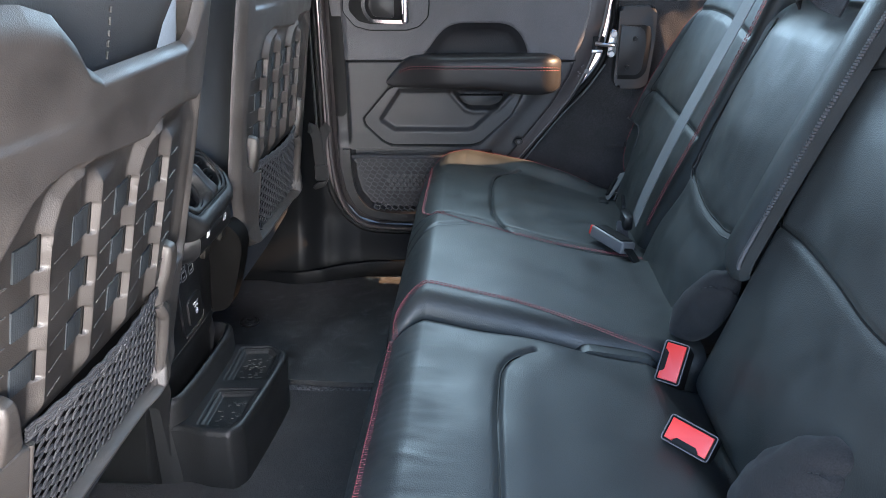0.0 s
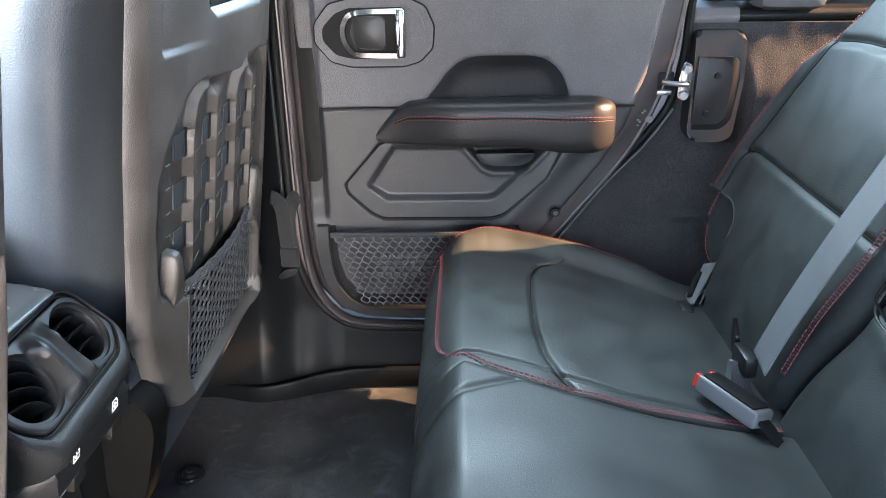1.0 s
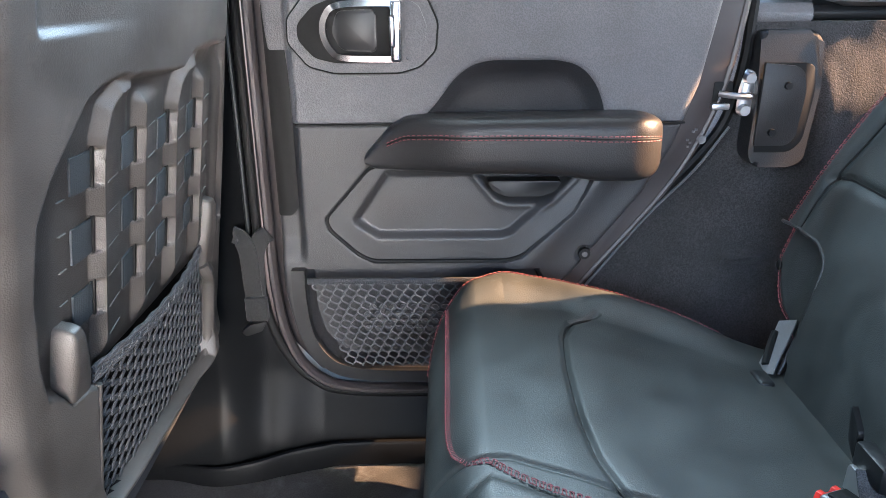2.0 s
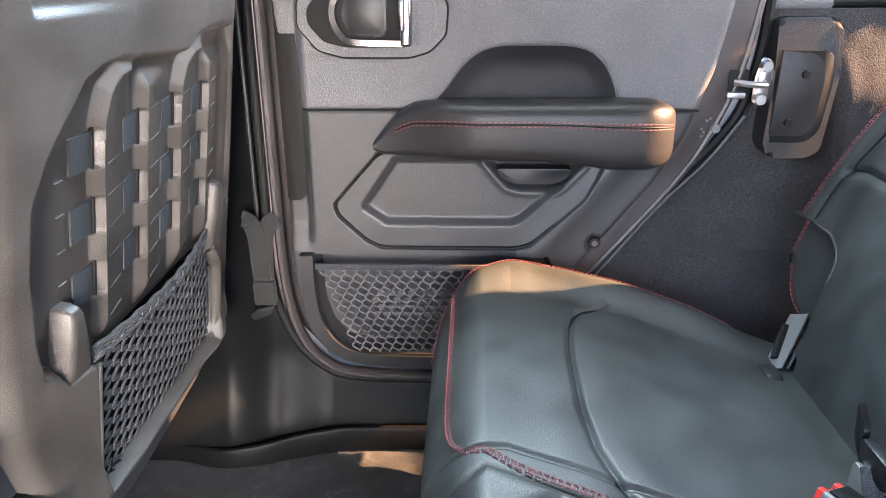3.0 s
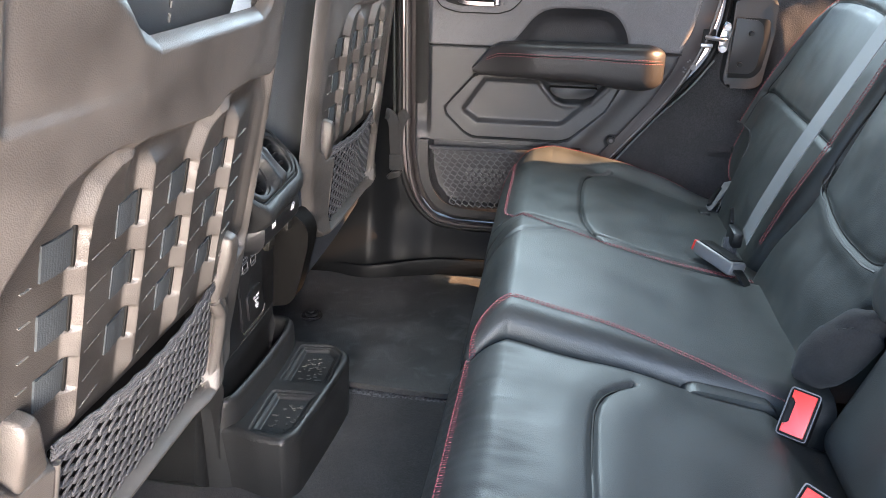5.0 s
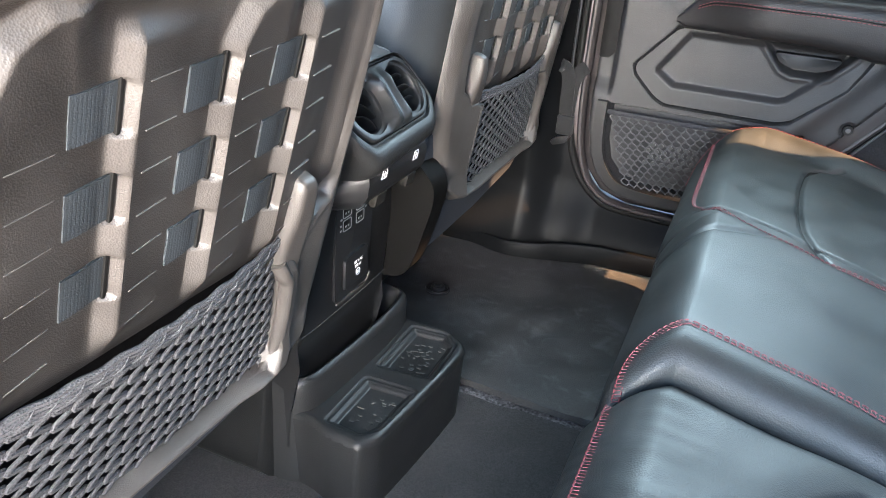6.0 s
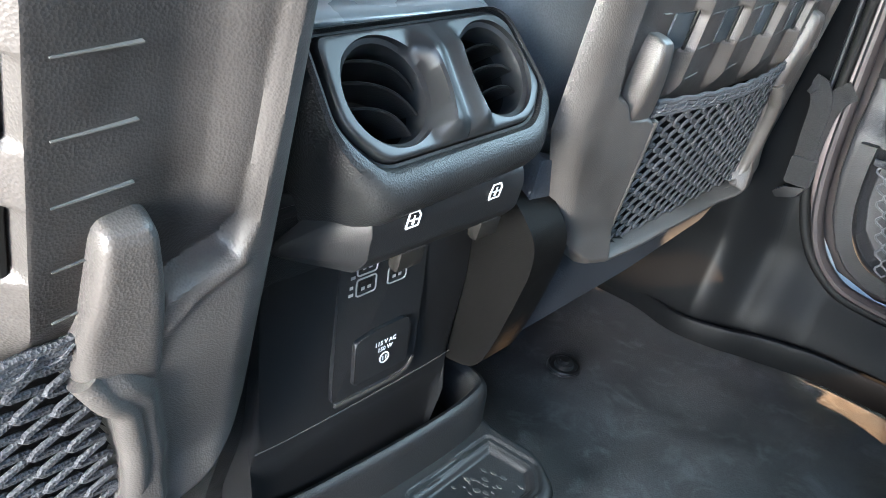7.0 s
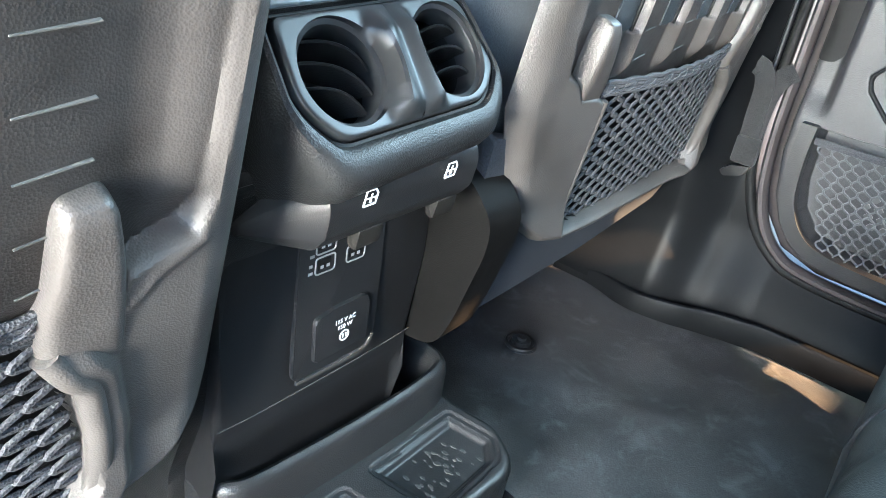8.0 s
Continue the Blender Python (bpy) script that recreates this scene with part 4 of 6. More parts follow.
def door_depth(x, z):
    """How far the trim stands into the car."""
    d = 0.0
    d += 0.006 * sstep(0.565, 0.80, z)
    # deep set rim along the front
    d -= 0.016 * sstep(-0.247, -0.262, x) * sstep(0.35, 0.40, z)
    # joint between the soft upper panel and the lower one
    if x < -0.09 or x > 0.255:
        d -= 0.004 * math.exp(-((z - 0.5665) / 0.0022) ** 2)
    r = poly_dist(x, z, RECESS_UP)
    d -= 0.018 * sstep(0.004, -0.030, r)
    a, c = poly_dist(x, z, ARCH_OUT), poly_dist(x, z, PAD_IN)
    d -= 0.006 * sstep(0.0015, -0.002, a)
    d -= 0.010 * sstep(0.000, -0.014, c)
    s = poly_dist(x, z, SCOOP)
    d -= 0.016 * sstep(0.002, -0.008, s)
    d += 0.002 * math.exp(-((s - 0.006) / 0.004) ** 2) * (1 if z < 0.50 else 0)
    # map pocket
    p = poly_dist(x, z, POCKET)
    d -= 0.030 * sstep(0.002, -0.006, p)
    # dished spot for the fixing
    d -= 0.006 * sstep(0.016, 0.009, math.hypot(x - 0.170, z - 0.368))
    # raised fold that runs down to the tail
    d += 0.006 * math.exp(-(line_dist(x, z, [(0.20, 0.50), (0.10, 0.375), (0.06, 0.33)]) / 0.02) ** 2)
    return d


def build_door():
    at = (0.0, DOOR_Y, 0.12)
    door = thing("door_1", "closed rear door with charcoal trim, padded armrest and net pocket", "car door", at, kind="structure")

    def add(name, bm, mat, label="", parent=None, smooth=True):
        bm.transform(local(at))
        return part(name, bm, mat, parent or door, label, smooth)

    def face(u, v):
        z = 0.155 + 0.70 * v
        x1 = edge_x(z, TRIM_EDGE)
        x0 = lerp_table(z, [(0.155, -0.20), (0.175, -0.235), (0.20, -0.258), (0.24, -0.276), (0.30, -0.287), (0.40, -0.290), (0.60, -0.291), (0.86, -0.293)])
        x = x0 + (x1 - x0) * u
        d = door_depth(x, z) - 1.0 * edge_round(x1 - x, 0.012) - edge_round(x - x0, 0.008) - edge_round(z - 0.155, 0.008)
        return (x, DOOR_Y - d, z)
    trim = add("trim_panel", surface(face, 270, 270, 0, 1, 0, 1, lambda u, v: (face(u, v)[0], DOOR_Y + 0.045, face(u, v)[2])), TRIM, "charcoal grained plastic door trim")
    second_material(trim, LOWER, lambda c: c.z + 0.12 < 0.5665)

    def on_door(x, z, lift=0.0):
        return (x, DOOR_Y - door_depth(x, z) - lift, z)
    # soft lining of the hollow above the armrest
    edge = rounded([(p[0] * 0.985 + 0.0006, p[1] - 0.002) for p in RECESS_UP], 0.018, 6)
    ec = (0.04, 0.585)
    bm = bmesh.new()
    rings = [[bm.verts.new(on_door(ec[0] + (q[0] - ec[0]) * k, ec[1] + (q[1] - ec[1]) * k, 0.0012 if k < 1 else -0.002)) for q in edge] for k in (0.25, 0.5, 0.7, 0.8, 0.86, 0.91, 0.95, 0.98, 0.995, 1.0)]
    bm.faces.new(rings[0])
    for a, b in zip(rings, rings[1:]):
        for k in range(len(a)):
            bm.faces.new((a[k], a[(k + 1) % len(a)], b[(k + 1) % len(b)], b[k]))
    add("hollow_lining", bm, HOLLOW, "soft dark lining of the hollow above the armrest")
    add("rim_strip", prism(rounded([(-0.291, 0.86), (-0.259, 0.86), (-0.259, 0.440), (-0.270, 0.428), (-0.289, 0.428)], 0.004), "y", DOOR_Y + 0.0135, DOOR_Y + 0.03, 0.0015), SEAL, "black strip along the door's front edge")
    # painted metal flange round the trim
    rim = [(-0.318, 0.86), (-0.316, 0.40), (-0.312, 0.28), (-0.292, 0.20), (-0.25, 0.148), (-0.19, 0.128), (-0.02, 0.128)]
    outer = rim + METAL_EDGE[::-1]
    add("door_skin", prism(outer, "y", DOOR_Y + 0.047, DOOR_Y + 0.080, 0.006), PAINT, "dark metallic painted door skin")
    strip = [(p[0] - 0.006, p[1]) for p in TRIM_EDGE] + METAL_EDGE[::-1]
    add("door_flange", prism(strip, "y", DOOR_Y + 0.010, DOOR_Y + 0.046, 0.003), PAINT, "dark metallic painted door flange")
    flange = [(p[0] - 0.003, DOOR_Y + 0.012, p[1]) for p in METAL_EDGE]
    add("flange_edge", tube(smooth_path(flange, 4), 0.005, 8, up=(0, 1, 0)), PAINT)
    front = [(-0.307, DOOR_Y + 0.008, 0.86), (-0.306, DOOR_Y + 0.008, 0.45), (-0.303, DOOR_Y + 0.010, 0.30), (-0.287, DOOR_Y + 0.012, 0.21), (-0.25, DOOR_Y + 0.014, 0.155), (-0.19, DOOR_Y + 0.014, 0.134), (-0.02, DOOR_Y + 0.014, 0.130)]
    add("front_flange", sweep(smooth_path(front, 6), circle(0.011, 10, 0.008), (0, 1, 0)), PAINT, "dark brown metallic door edge")
    # armrest: a padded roll that tapers forwards and rounds off at its tail
    def arm(x, a):
        e = max(0.0, (x - 0.211) / 0.054)
        end = 1 - math.sqrt(max(0.0, 1 - e * e))
        y0 = 1.842 + 0.034 * sstep(0.0, -0.15, x)
        y0 += (1.915 - y0) * 0.80 * end
        top = lerp_table(x, [(-0.152, 0.526), (-0.140, 0.540), (-0.118, 0.566), (-0.095, 0.580), (-0.05, 0.585), (0.3, 0.588)]) - 0.024 * end
        low = lerp_table(x, [(-0.152, 0.516), (-0.138, 0.508), (0.08, 0.505), (0.13, 0.501), (0.17, 0.494), (0.3, 0.492)]) + 0.020 * end
        c, q = math.cos(a), math.sin(a)
        hy, hz = (1.928 - y0) / 2, (top - low) / 2
        return Vector((x, y0 + hy - hy * math.copysign(abs(c) ** 0.5, c), low + hz + hz * math.copysign(abs(q) ** 0.5, q) - 0.004 * max(0.0, -c) * (q > 0)))
    bm = bmesh.new()
    xs = [-0.152 + 0.363 * k / 60 for k in range(60)] + [0.211 + 0.0537 * math.sin(k / 20 * math.pi / 2) for k in range(21)]
    rings = [[bm.verts.new(arm(x, 2 * math.pi * k / 64)) for k in range(64)] for x in xs]
    for p, q in zip(rings, rings[1:]):
        for k in range(64):
            bm.faces.new((p[k], p[(k + 1) % 64], q[(k + 1) % 64], q[k]))
    bm.faces.new(rings[0])
    bm.faces.new(rings[-1])
    ar = add("armrest", bm, PAD, "padded dark leather armrest with red stitching")
    along = [-0.12 + 0.378 * k / 50 for k in range(51)]
    for a in (10.5, 4.5):
        st = stitches([arm(x, radians(a)) + Vector((0.0, -0.0003, 0.0)) for x in along], 0.004, 0.002, 0.0007)
        st.transform(local(at))
        part("stitching", st, RED, ar, "row of red stitches")
    bm = tube([arm(x, radians(7.2)) for x in along], 0.0011, 5)
    bm.transform(local(at))
    part("piping", bm, SEAL, ar)
    add("scoop_lip", prism(rounded([(0.030, 0.47), (0.05, 0.462), (0.10, 0.462), (0.12, 0.47), (0.13, 0.485), (0.02, 0.485)], 0.006), "y", 1.900, 1.925, 0.003), BLACK, "dark pull cup")
    # handle bezel, chrome lever
    bz = [(-0.224, 0.742), (-0.249, 0.712), (-0.250, 0.681), (-0.224, 0.650), (-0.19, 0.641), (-0.10, 0.641), (-0.073, 0.649), (-0.052, 0.670), (-0.049, 0.706), (-0.063, 0.737), (-0.09, 0.750), (-0.19, 0.750)]
    bezel = add("handle_bezel", prism(rounded(bz, 0.007), "y", 1.893, 1.912, 0.004, 3), TRIM, "charcoal door handle bezel")
    bm = sweep([(p[0], 1.896, p[1]) for p in rounded(bz, 0.007)], circle(0.0026, 8), (0, 1, 0), True)
    bm.transform(local(at))
    part("bezel_gap", bm, SEAL, bezel, "black shadow gap")
    inner = [(-0.214, 0.728), (-0.236, 0.705), (-0.236, 0.685), (-0.215, 0.661), (-0.185, 0.654), (-0.098, 0.654), (-0.098, 0.737), (-0.19, 0.737)]
    bm = prism(rounded(inner, 0.008), "y", 1.8885, 1.900, 0.003)
    bm.transform(local(at))
    part("handle_cup", bm, SEAL, bezel, "glossy dark handle cup")
    bm = prism(rounded([(-0.092, 0.656), (-0.080, 0.660), (-0.066, 0.675), (-0.063, 0.703), (-0.073, 0.728), (-0.092, 0.738)], 0.006), "y", 1.8870, 1.900, 0.003)
    bm.transform(local(at))
    part("bezel_cap", bm, TRIM, bezel)
    loop = [(-0.100, 1.880, 0.732), (-0.175, 1.880, 0.730), (-0.196, 1.882, 0.716), (-0.200, 1.883, 0.692), (-0.189, 1.882, 0.670), (-0.17, 1.880, 0.662), (-0.100, 1.880, 0.660)]
    bm = sweep(smooth_path(loop, 6), [(-0.004, -0.005), (0.004, -0.006), (0.005, 0.002), (0.001, 0.005), (-0.004, 0.003)], (0, 1, 0))
    bm.transform(local(at))
    part("lever", bm, CHROME, bezel, "chrome door lever")
    bm = box(-0.111, -0.096, 1.872, 1.894, 0.656, 0.736, 0.004, 3)
    bm.transform(local(at))
    part("lever_hinge", bm, CHROME, bezel, "chrome lever hinge")
    bm = box(-0.1125, -0.104, 1.869, 1.875, 0.675, 0.717, 0.003, 2)
    bm.transform(local(at))
    part("lock_tab", bm, CHROME, bezel, "chrome lock tab")
    bm = prism(rounded([(-0.182, 0.722), (-0.19, 0.695), (-0.178, 0.671), (-0.130, 0.668), (-0.130, 0.724)], 0.008), "y", 1.886, 1.893, 0.003)
    bm.transform(local(at))
    part("lever_plate", bm, SATIN, bezel, "dark plate behind the lever")
    for x0, x1 in ((-0.253, -0.098), (0.252, 0.300)):
        add("joint", box(x0, x1, 1.9075, 1.9125, 0.5652, 0.5676, 0.0005), SEAL, "dark joint between trim panels", None, False)
    # shade of the moulded groove, drawn as a dark cord along the arch
    groove_path = [(p[0], DOOR_Y + 0.0035, p[1]) for p in rounded(ARCH_OUT, 0.012)[1:-1]]
    add("arch_joint", tube(groove_path, 0.0036, 8, up=(0, 1, 0)), SEAL, "dark moulded groove below the armrest")
    # fixings
    for x, z, r in ((0.170, 0.368, 0.010), (0.170, 0.368, 0.005)):
        bm = bmesh.new()
        bmesh.ops.create_cone(bm, cap_ends=True, segments=20, radius1=r, radius2=r * 0.85, depth=0.006 if r > 0.006 else 0.010)
        bm.transform(Matrix.Translation((x, 1.914, z)) @ Matrix.Rotation(radians(90), 4, "X"))
        add("fixing", bm, BLACK if r > 0.006 else BUCKLE, "screw fixing")
    bm = bmesh.new()
    bmesh.ops.create_cone(bm, cap_ends=True, segments=20, radius1=0.0075, radius2=0.006, depth=0.006)
    bm.transform(Matrix.Translation((0.329, 1.919, 0.540)) @ Matrix.Rotation(radians(90), 4, "X"))
    add("plug", bm, BUCKLE, "pale grey plug")
    for dx, dz in ((-0.015, 0.010), (-0.011, 0.013), (-0.021, -0.012), (-0.018, -0.006), (-0.022, -0.002)):
        add("mark", box(0.329 + dx, 0.333 + dx, 1.9165, 1.9198, 0.540 + dz, 0.5435 + dz, 0.0008), BUCKLE, "", None, False)
    # pocket: rim and net
    rim = [(-0.262, 1.902, 0.350), (-0.2615, 1.900, 0.30), (-0.254, 1.899, 0.245), (-0.232, 1.899, 0.203), (-0.195, 1.900, 0.180), (-0.12, 1.900, 0.172), (0.05, 1.900, 0.172)]
    add("pocket_rim", sweep(smooth_path(rim, 6), [(-0.010, -0.010), (0.010, -0.010), (0.011, 0.004), (0.006, 0.010), (-0.006, 0.010), (-0.011, 0.004)], (0, 1, 0)), RIM, "moulded pocket rim")
    net = net_mesh([(-0.246, 0.332), (0.10, 0.332), (0.10, 0.185), (-0.195, 0.187)], 19, 14, lambda u, v: 0.0, 0.0016)
    net.transform(Matrix.Translation((0, 1.898, 0)) @ Matrix.Rotation(radians(-90), 4, "Z") @ Matrix.Scale(-1, 4, (0, 1, 0)) @ Matrix.Rotation(radians(180), 4, "Z") @ Matrix.Scale(-1, 4, (1, 0, 0)))
    add("pocket_net", net, CORD, "black knotted elastic net")
    add("net_hem", box(-0.25, 0.10, 1.894, 1.900, 0.327, 0.337, 0.002), NETTING, "black elastic hem")
    hole = bmesh.new()
    for i in range(12):
        for j in range(4):
            cx, cz = -0.165 + i * 0.0165 + (j % 2) * 0.008, 0.232 + j * 0.0125
            c = [(cx + 0.0062 * math.cos(k * math.pi / 3), cz + 0.0050 * math.sin(k * math.pi / 3)) for k in range(6)]
            prism(c, "y", 1.9375, 1.9410, 0, bm=hole)
    ob = add("speaker_mesh", hole, GRILLE, "perforated grey speaker grille", None, False)
    tagged(ob, kind="stuff")
    return door


build_door()


# ---- pillar, sill and quarter panel on the far side ----
def build_far_side():
    def sill_y(x, z):
        post = sstep(-0.325, -0.405, x)
        y = 1.957 - 0.060 * post
        y -= (0.050 - 0.012 * post) * sstep(0.17, 0.02, z)
        y -= 0.020 * sstep(-0.24, -0.33, x) * sstep(0.40, 0.12, z) * (1 - post)
        return y

    def sill(u, v):
        x = lerp_table(u, [(0, -0.56), (0.3, -0.40), (0.75, -0.22), (1, 0.26)])
        top = lerp_table(x, [(-0.345, 0.90), (-0.338, 0.60), (-0.333, 0.42), (-0.328, 0.31), (-0.318, 0.25), (-0.30, 0.20), (-0.28, 0.168), (-0.255, 0.143), (-0.22, 0.125), (-0.15, 0.118), (0.3, 0.118)])
        z = 0.012 + (top - 0.012) * v
        return (x, sill_y(x, z), z)
    structure("sill", surface(sill, 150, 110, 0, 1, 0, 1, lambda u, v: (sill(u, v)[0], 2.03, sill(u, v)[2])), SILL, "black moulded post trim that flows into the door sill")
    lip = [(-0.56, 1.870, 0.024), (-0.484, 1.868, 0.024), (-0.411, 1.852, 0.026), (-0.35, 1.862, 0.030), (-0.30, 1.882, 0.034), (-0.25, 1.895, 0.037), (-0.18, 1.903, 0.040), (0.1, 1.906, 0.042)]
    structure("sill_lip", sweep(smooth_path(lip, 8), [(-0.010, -0.036), (0.010, -0.036), (0.010, 0.000), (0.007, 0.005), (0.002, 0.006), (-0.002, 0.002), (-0.010, -0.004)], (0, 0, 1)), SILL, "black lip along the sill")
    seal = [(-0.330, 1.938, 0.90), (-0.329, 1.938, 0.42), (-0.328, 1.936, 0.29), (-0.305, 1.936, 0.20), (-0.258, 1.936, 0.140), (-0.19, 1.936, 0.118), (0.02, 1.936, 0.116)]
    structure("door_seal", tube(smooth_path(seal, 8), 0.0075, 10, up=(0, 1, 0)), SEAL, "black rubber door seal")
    seal2 = [(-0.340, 1.925, 0.90), (-0.3395, 1.925, 0.50), (-0.339, 1.925, 0.40)]
    structure("pillar_strip", tube(smooth_path(seal2, 6), 0.0035, 8, up=(0, 1, 0)), SATIN, "thin glossy strip on the post")
    # carpeted wheelhouse and load bay side
    def wall_y(x, z):
        # bulge and mound are added shapes whose tops catch the sun
        y = 1.948 - 0.034 * sstep(0.685, 0.575, z) * sstep(0.45, 0.51, x)
        y -= 0.011 * math.exp(-(((x - 0.425 - 0.5 * (z - 0.35)) / 0.030) ** 2 + ((z - 0.350) / 0.011) ** 2))
        return y + 0.0015 * noise.noise(Vector((x * 30, z * 30, 3.1)))

    def quarter(u, v):
        x = 0.16 + 0.55 * u
        top = lerp_table(x, [(0.16, 0.28), (0.175, 0.30), (0.195, 0.325), (0.275, 0.435), (0.33, 0.495), (0.372, 0.56), (0.388, 0.64), (0.392, 0.70), (1.36, 0.70)])
        z = 0.02 + (top - 0.02) * v
        return (x, wall_y(x, z), z)
    structure("wall_quarter", surface(quarter, 150, 150, 0, 1, 0, 1, lambda u, v: (quarter(u, v)[0], 2.02, quarter(u, v)[2])), CARPET, "charcoal carpeted wheelhouse wall")
    structure("wall_bay", box(0.714, 1.36, 1.948, 2.02, 0.02, 0.70, 0.004), CARPET, "charcoal carpeted load bay side")
    line = [(0.10, 1.950, 0.215), (0.178, 1.946, 0.318), (0.26, 1.946, 0.425), (0.325, 1.946, 0.497), (0.368, 1.946, 0.56), (0.386, 1.946, 0.64), (0.39, 1.946, 0.72), (0.395, 1.946, 0.86)]
    structure("door_seal_rear", tube(smooth_path(line, 6), 0.008, 8, up=(0, 1, 0)), SEAL, "black rubber seal along the wheelhouse")
    line2 = [(p[0] + 0.007, 1.940, p[1 + 1] - 0.006) for p in line[:5]]
    structure("seal_trim", tube(smooth_path(line2, 6), 0.0022, 6, up=(0, 1, 0)), BUCKLE, "pale edge trim")
    # plastic cover by the latch
    at = (0.44, 1.93, 0.50)
    cov = thing("latch_cover", "dark plastic cover beside the door latch with two bolts", "trim cover", at)

    def add(name, bm, mat, label=""):
        bm.transform(local(at))
        return part(name, bm, mat, cov, label)
    plate = rounded([(0.392, 0.520), (0.402, 0.502), (0.455, 0.502), (0.472, 0.512), (0.480, 0.60), (0.484, 0.690), (0.398, 0.690), (0.394, 0.60)], [0.012, 0.012, 0.014, 0.016, 0.02, 0.016, 0.012, 0.01], 6)
    bm = prism(plate, "y", 1.904, 1.952, 0.010, 5)
    for v in bm.verts:
        v.co.y += 0.030 * sstep(0.655, 0.695, v.co.z) * (v.co.y < 1.94)
    add("body", bm, RIM)
    add("groove", prism(rounded([(0.400, 0.524), (0.450, 0.524), (0.466, 0.54), (0.474, 0.612), (0.468, 0.645), (0.455, 0.649), (0.4, 0.649)], [0.001, 0.012, 0.012, 0.02, 0.008, 0.002, 0.001]), "y", 1.9035, 1.907, 0.001), SEAL, "dark groove")
    add("inset", prism(rounded([(0.398, 0.534), (0.444, 0.534), (0.455, 0.546), (0.461, 0.612), (0.455, 0.636), (0.445, 0.644), (0.400, 0.649)], [0.001, 0.01, 0.01, 0.02, 0.01, 0.004, 0.001]), "y", 1.9005, 1.906, 0.002), RIM, "inset plate")
    for x, z in ((0.434, 0.618), (0.420, 0.553)):
        bm = bmesh.new()
        bmesh.ops.create_cone(bm, cap_ends=True, segments=16, radius1=0.0058, radius2=0.005, depth=0.006)
        bm.transform(Matrix.Translation((x, 1.899, z)) @ Matrix.Rotation(radians(90), 4, "X"))
        add("bolt", bm, BLACK)
    # ledge under the quarter glass, and the frame above it
    structure("ledge", prism(rounded([(1.975, 0.697), (1.948, 0.699), (1.945, 0.710), (1.955, 0.725), (2.02, 0.735), (2.02, 0.697)], 0.004), "x", 0.395, 0.475, 0.003), TRIM, "dark plastic ledge below the quarter glass")
    structure("ledge_rail", prism(rounded([(1.975, 0.700), (1.955, 0.702), (1.952, 0.712), (1.96, 0.722), (2.02, 0.735), (2.02, 0.70)], 0.004), "x", 0.475, 1.35, 0.003), BLACK, "dark plastic rail below the quarter glass")
    structure("quarter_frame", box(0.42, 0.50, 1.955, 2.02, 0.735, 1.2, 0.006), BLACK, "black post beside the quarter glass")
    structure("quarter_lining", box(0.50, 1.35, 1.985, 2.02, 0.735, 0.86, 0.004), TRIM, "dark lining below the quarter glass")
    # striker
    at = (0.372, 1.93, 0.595)
    st = thing("door_striker", "zinc steel door latch and striker", "door latch", at)

    def add(name, bm, mat, label="", th=st):
        bm.transform(local(at))
        return part(name, bm, mat, th, label)
    add("latch_slot", box(0.338, 0.366, 1.918, 1.932, 0.588, 0.622, 0.003), SEAL, "dark latch mouth")
    add("bar", tube(smooth_path([(0.345, 1.914, 0.606), (0.362, 1.905, 0.604), (0.385, 1.905, 0.603), (0.388, 1.93, 0.603)], 5), 0.0045, 8, up=(0, 1, 0)), STEEL)
    add("latch_plate", box(0.337, 0.362, 1.912, 1.922, 0.583, 0.592, 0.002), STEEL)
    add("base_plate", prism(rounded([(0.376, 0.575), (0.392, 0.575), (0.397, 0.60), (0.397, 0.632), (0.384, 0.64), (0.377, 0.61)], 0.005), "y", 1.918, 1.928, 0.002), STEEL)
    for x, z in ((0.386, 0.627), (0.383, 0.582)):
        bm = bmesh.new()
        bmesh.ops.create_cone(bm, cap_ends=True, segments=14, radius1=0.009, radius2=0.007, depth=0.010)
        bm.transform(Matrix.Translation((x, 1.914, z)) @ Matrix.Rotation(radians(90), 4, "X"))
        add("bolt", bm, STEEL)
    # check strap between post and door
    at = (-0.335, 1.90, 0.24)
    cs = thing("door_check_strap", "black webbing door check strap with a plastic clip", "door strap", at)
    ribbon = [(-0.013, -0.003), (-0.004, -0.0015), (0.003, -0.0035), (0.013, -0.002), (0.013, 0.002), (0.004, 0.0035), (-0.003, 0.0015), (-0.013, 0.003)]
    for run in ([(-0.356, 1.908, 0.404), (-0.342, 1.896, 0.400), (-0.333, 1.890, 0.380), (-0.331, 1.889, 0.335), (-0.327, 1.888, 0.275)], [(-0.304, 1.904, 0.408), (-0.316, 1.897, 0.396), (-0.324, 1.8935, 0.368), (-0.326, 1.892, 0.300)]):
        bm = sweep(smooth_path(run, 8), ribbon, (0, 1, 0))
        bm.transform(local(at))
        part("strap", bm, PLUSH, cs)
    bm = box(-0.344, -0.310, 1.880, 1.895, 0.272, 0.312, 0.004)
    bm.transform(local(at))
    part("strap_loop", bm, PLUSH, cs)
    bm = prism(rounded([(-0.352, 0.256), (-0.345, 0.249), (-0.320, 0.258), (-0.312, 0.274), (-0.338, 0.268)], 0.003), "y", 1.878, 1.897, 0.002)
    bm.transform(local(at))
    part("clip", bm, BLACK, cs)


build_far_side()


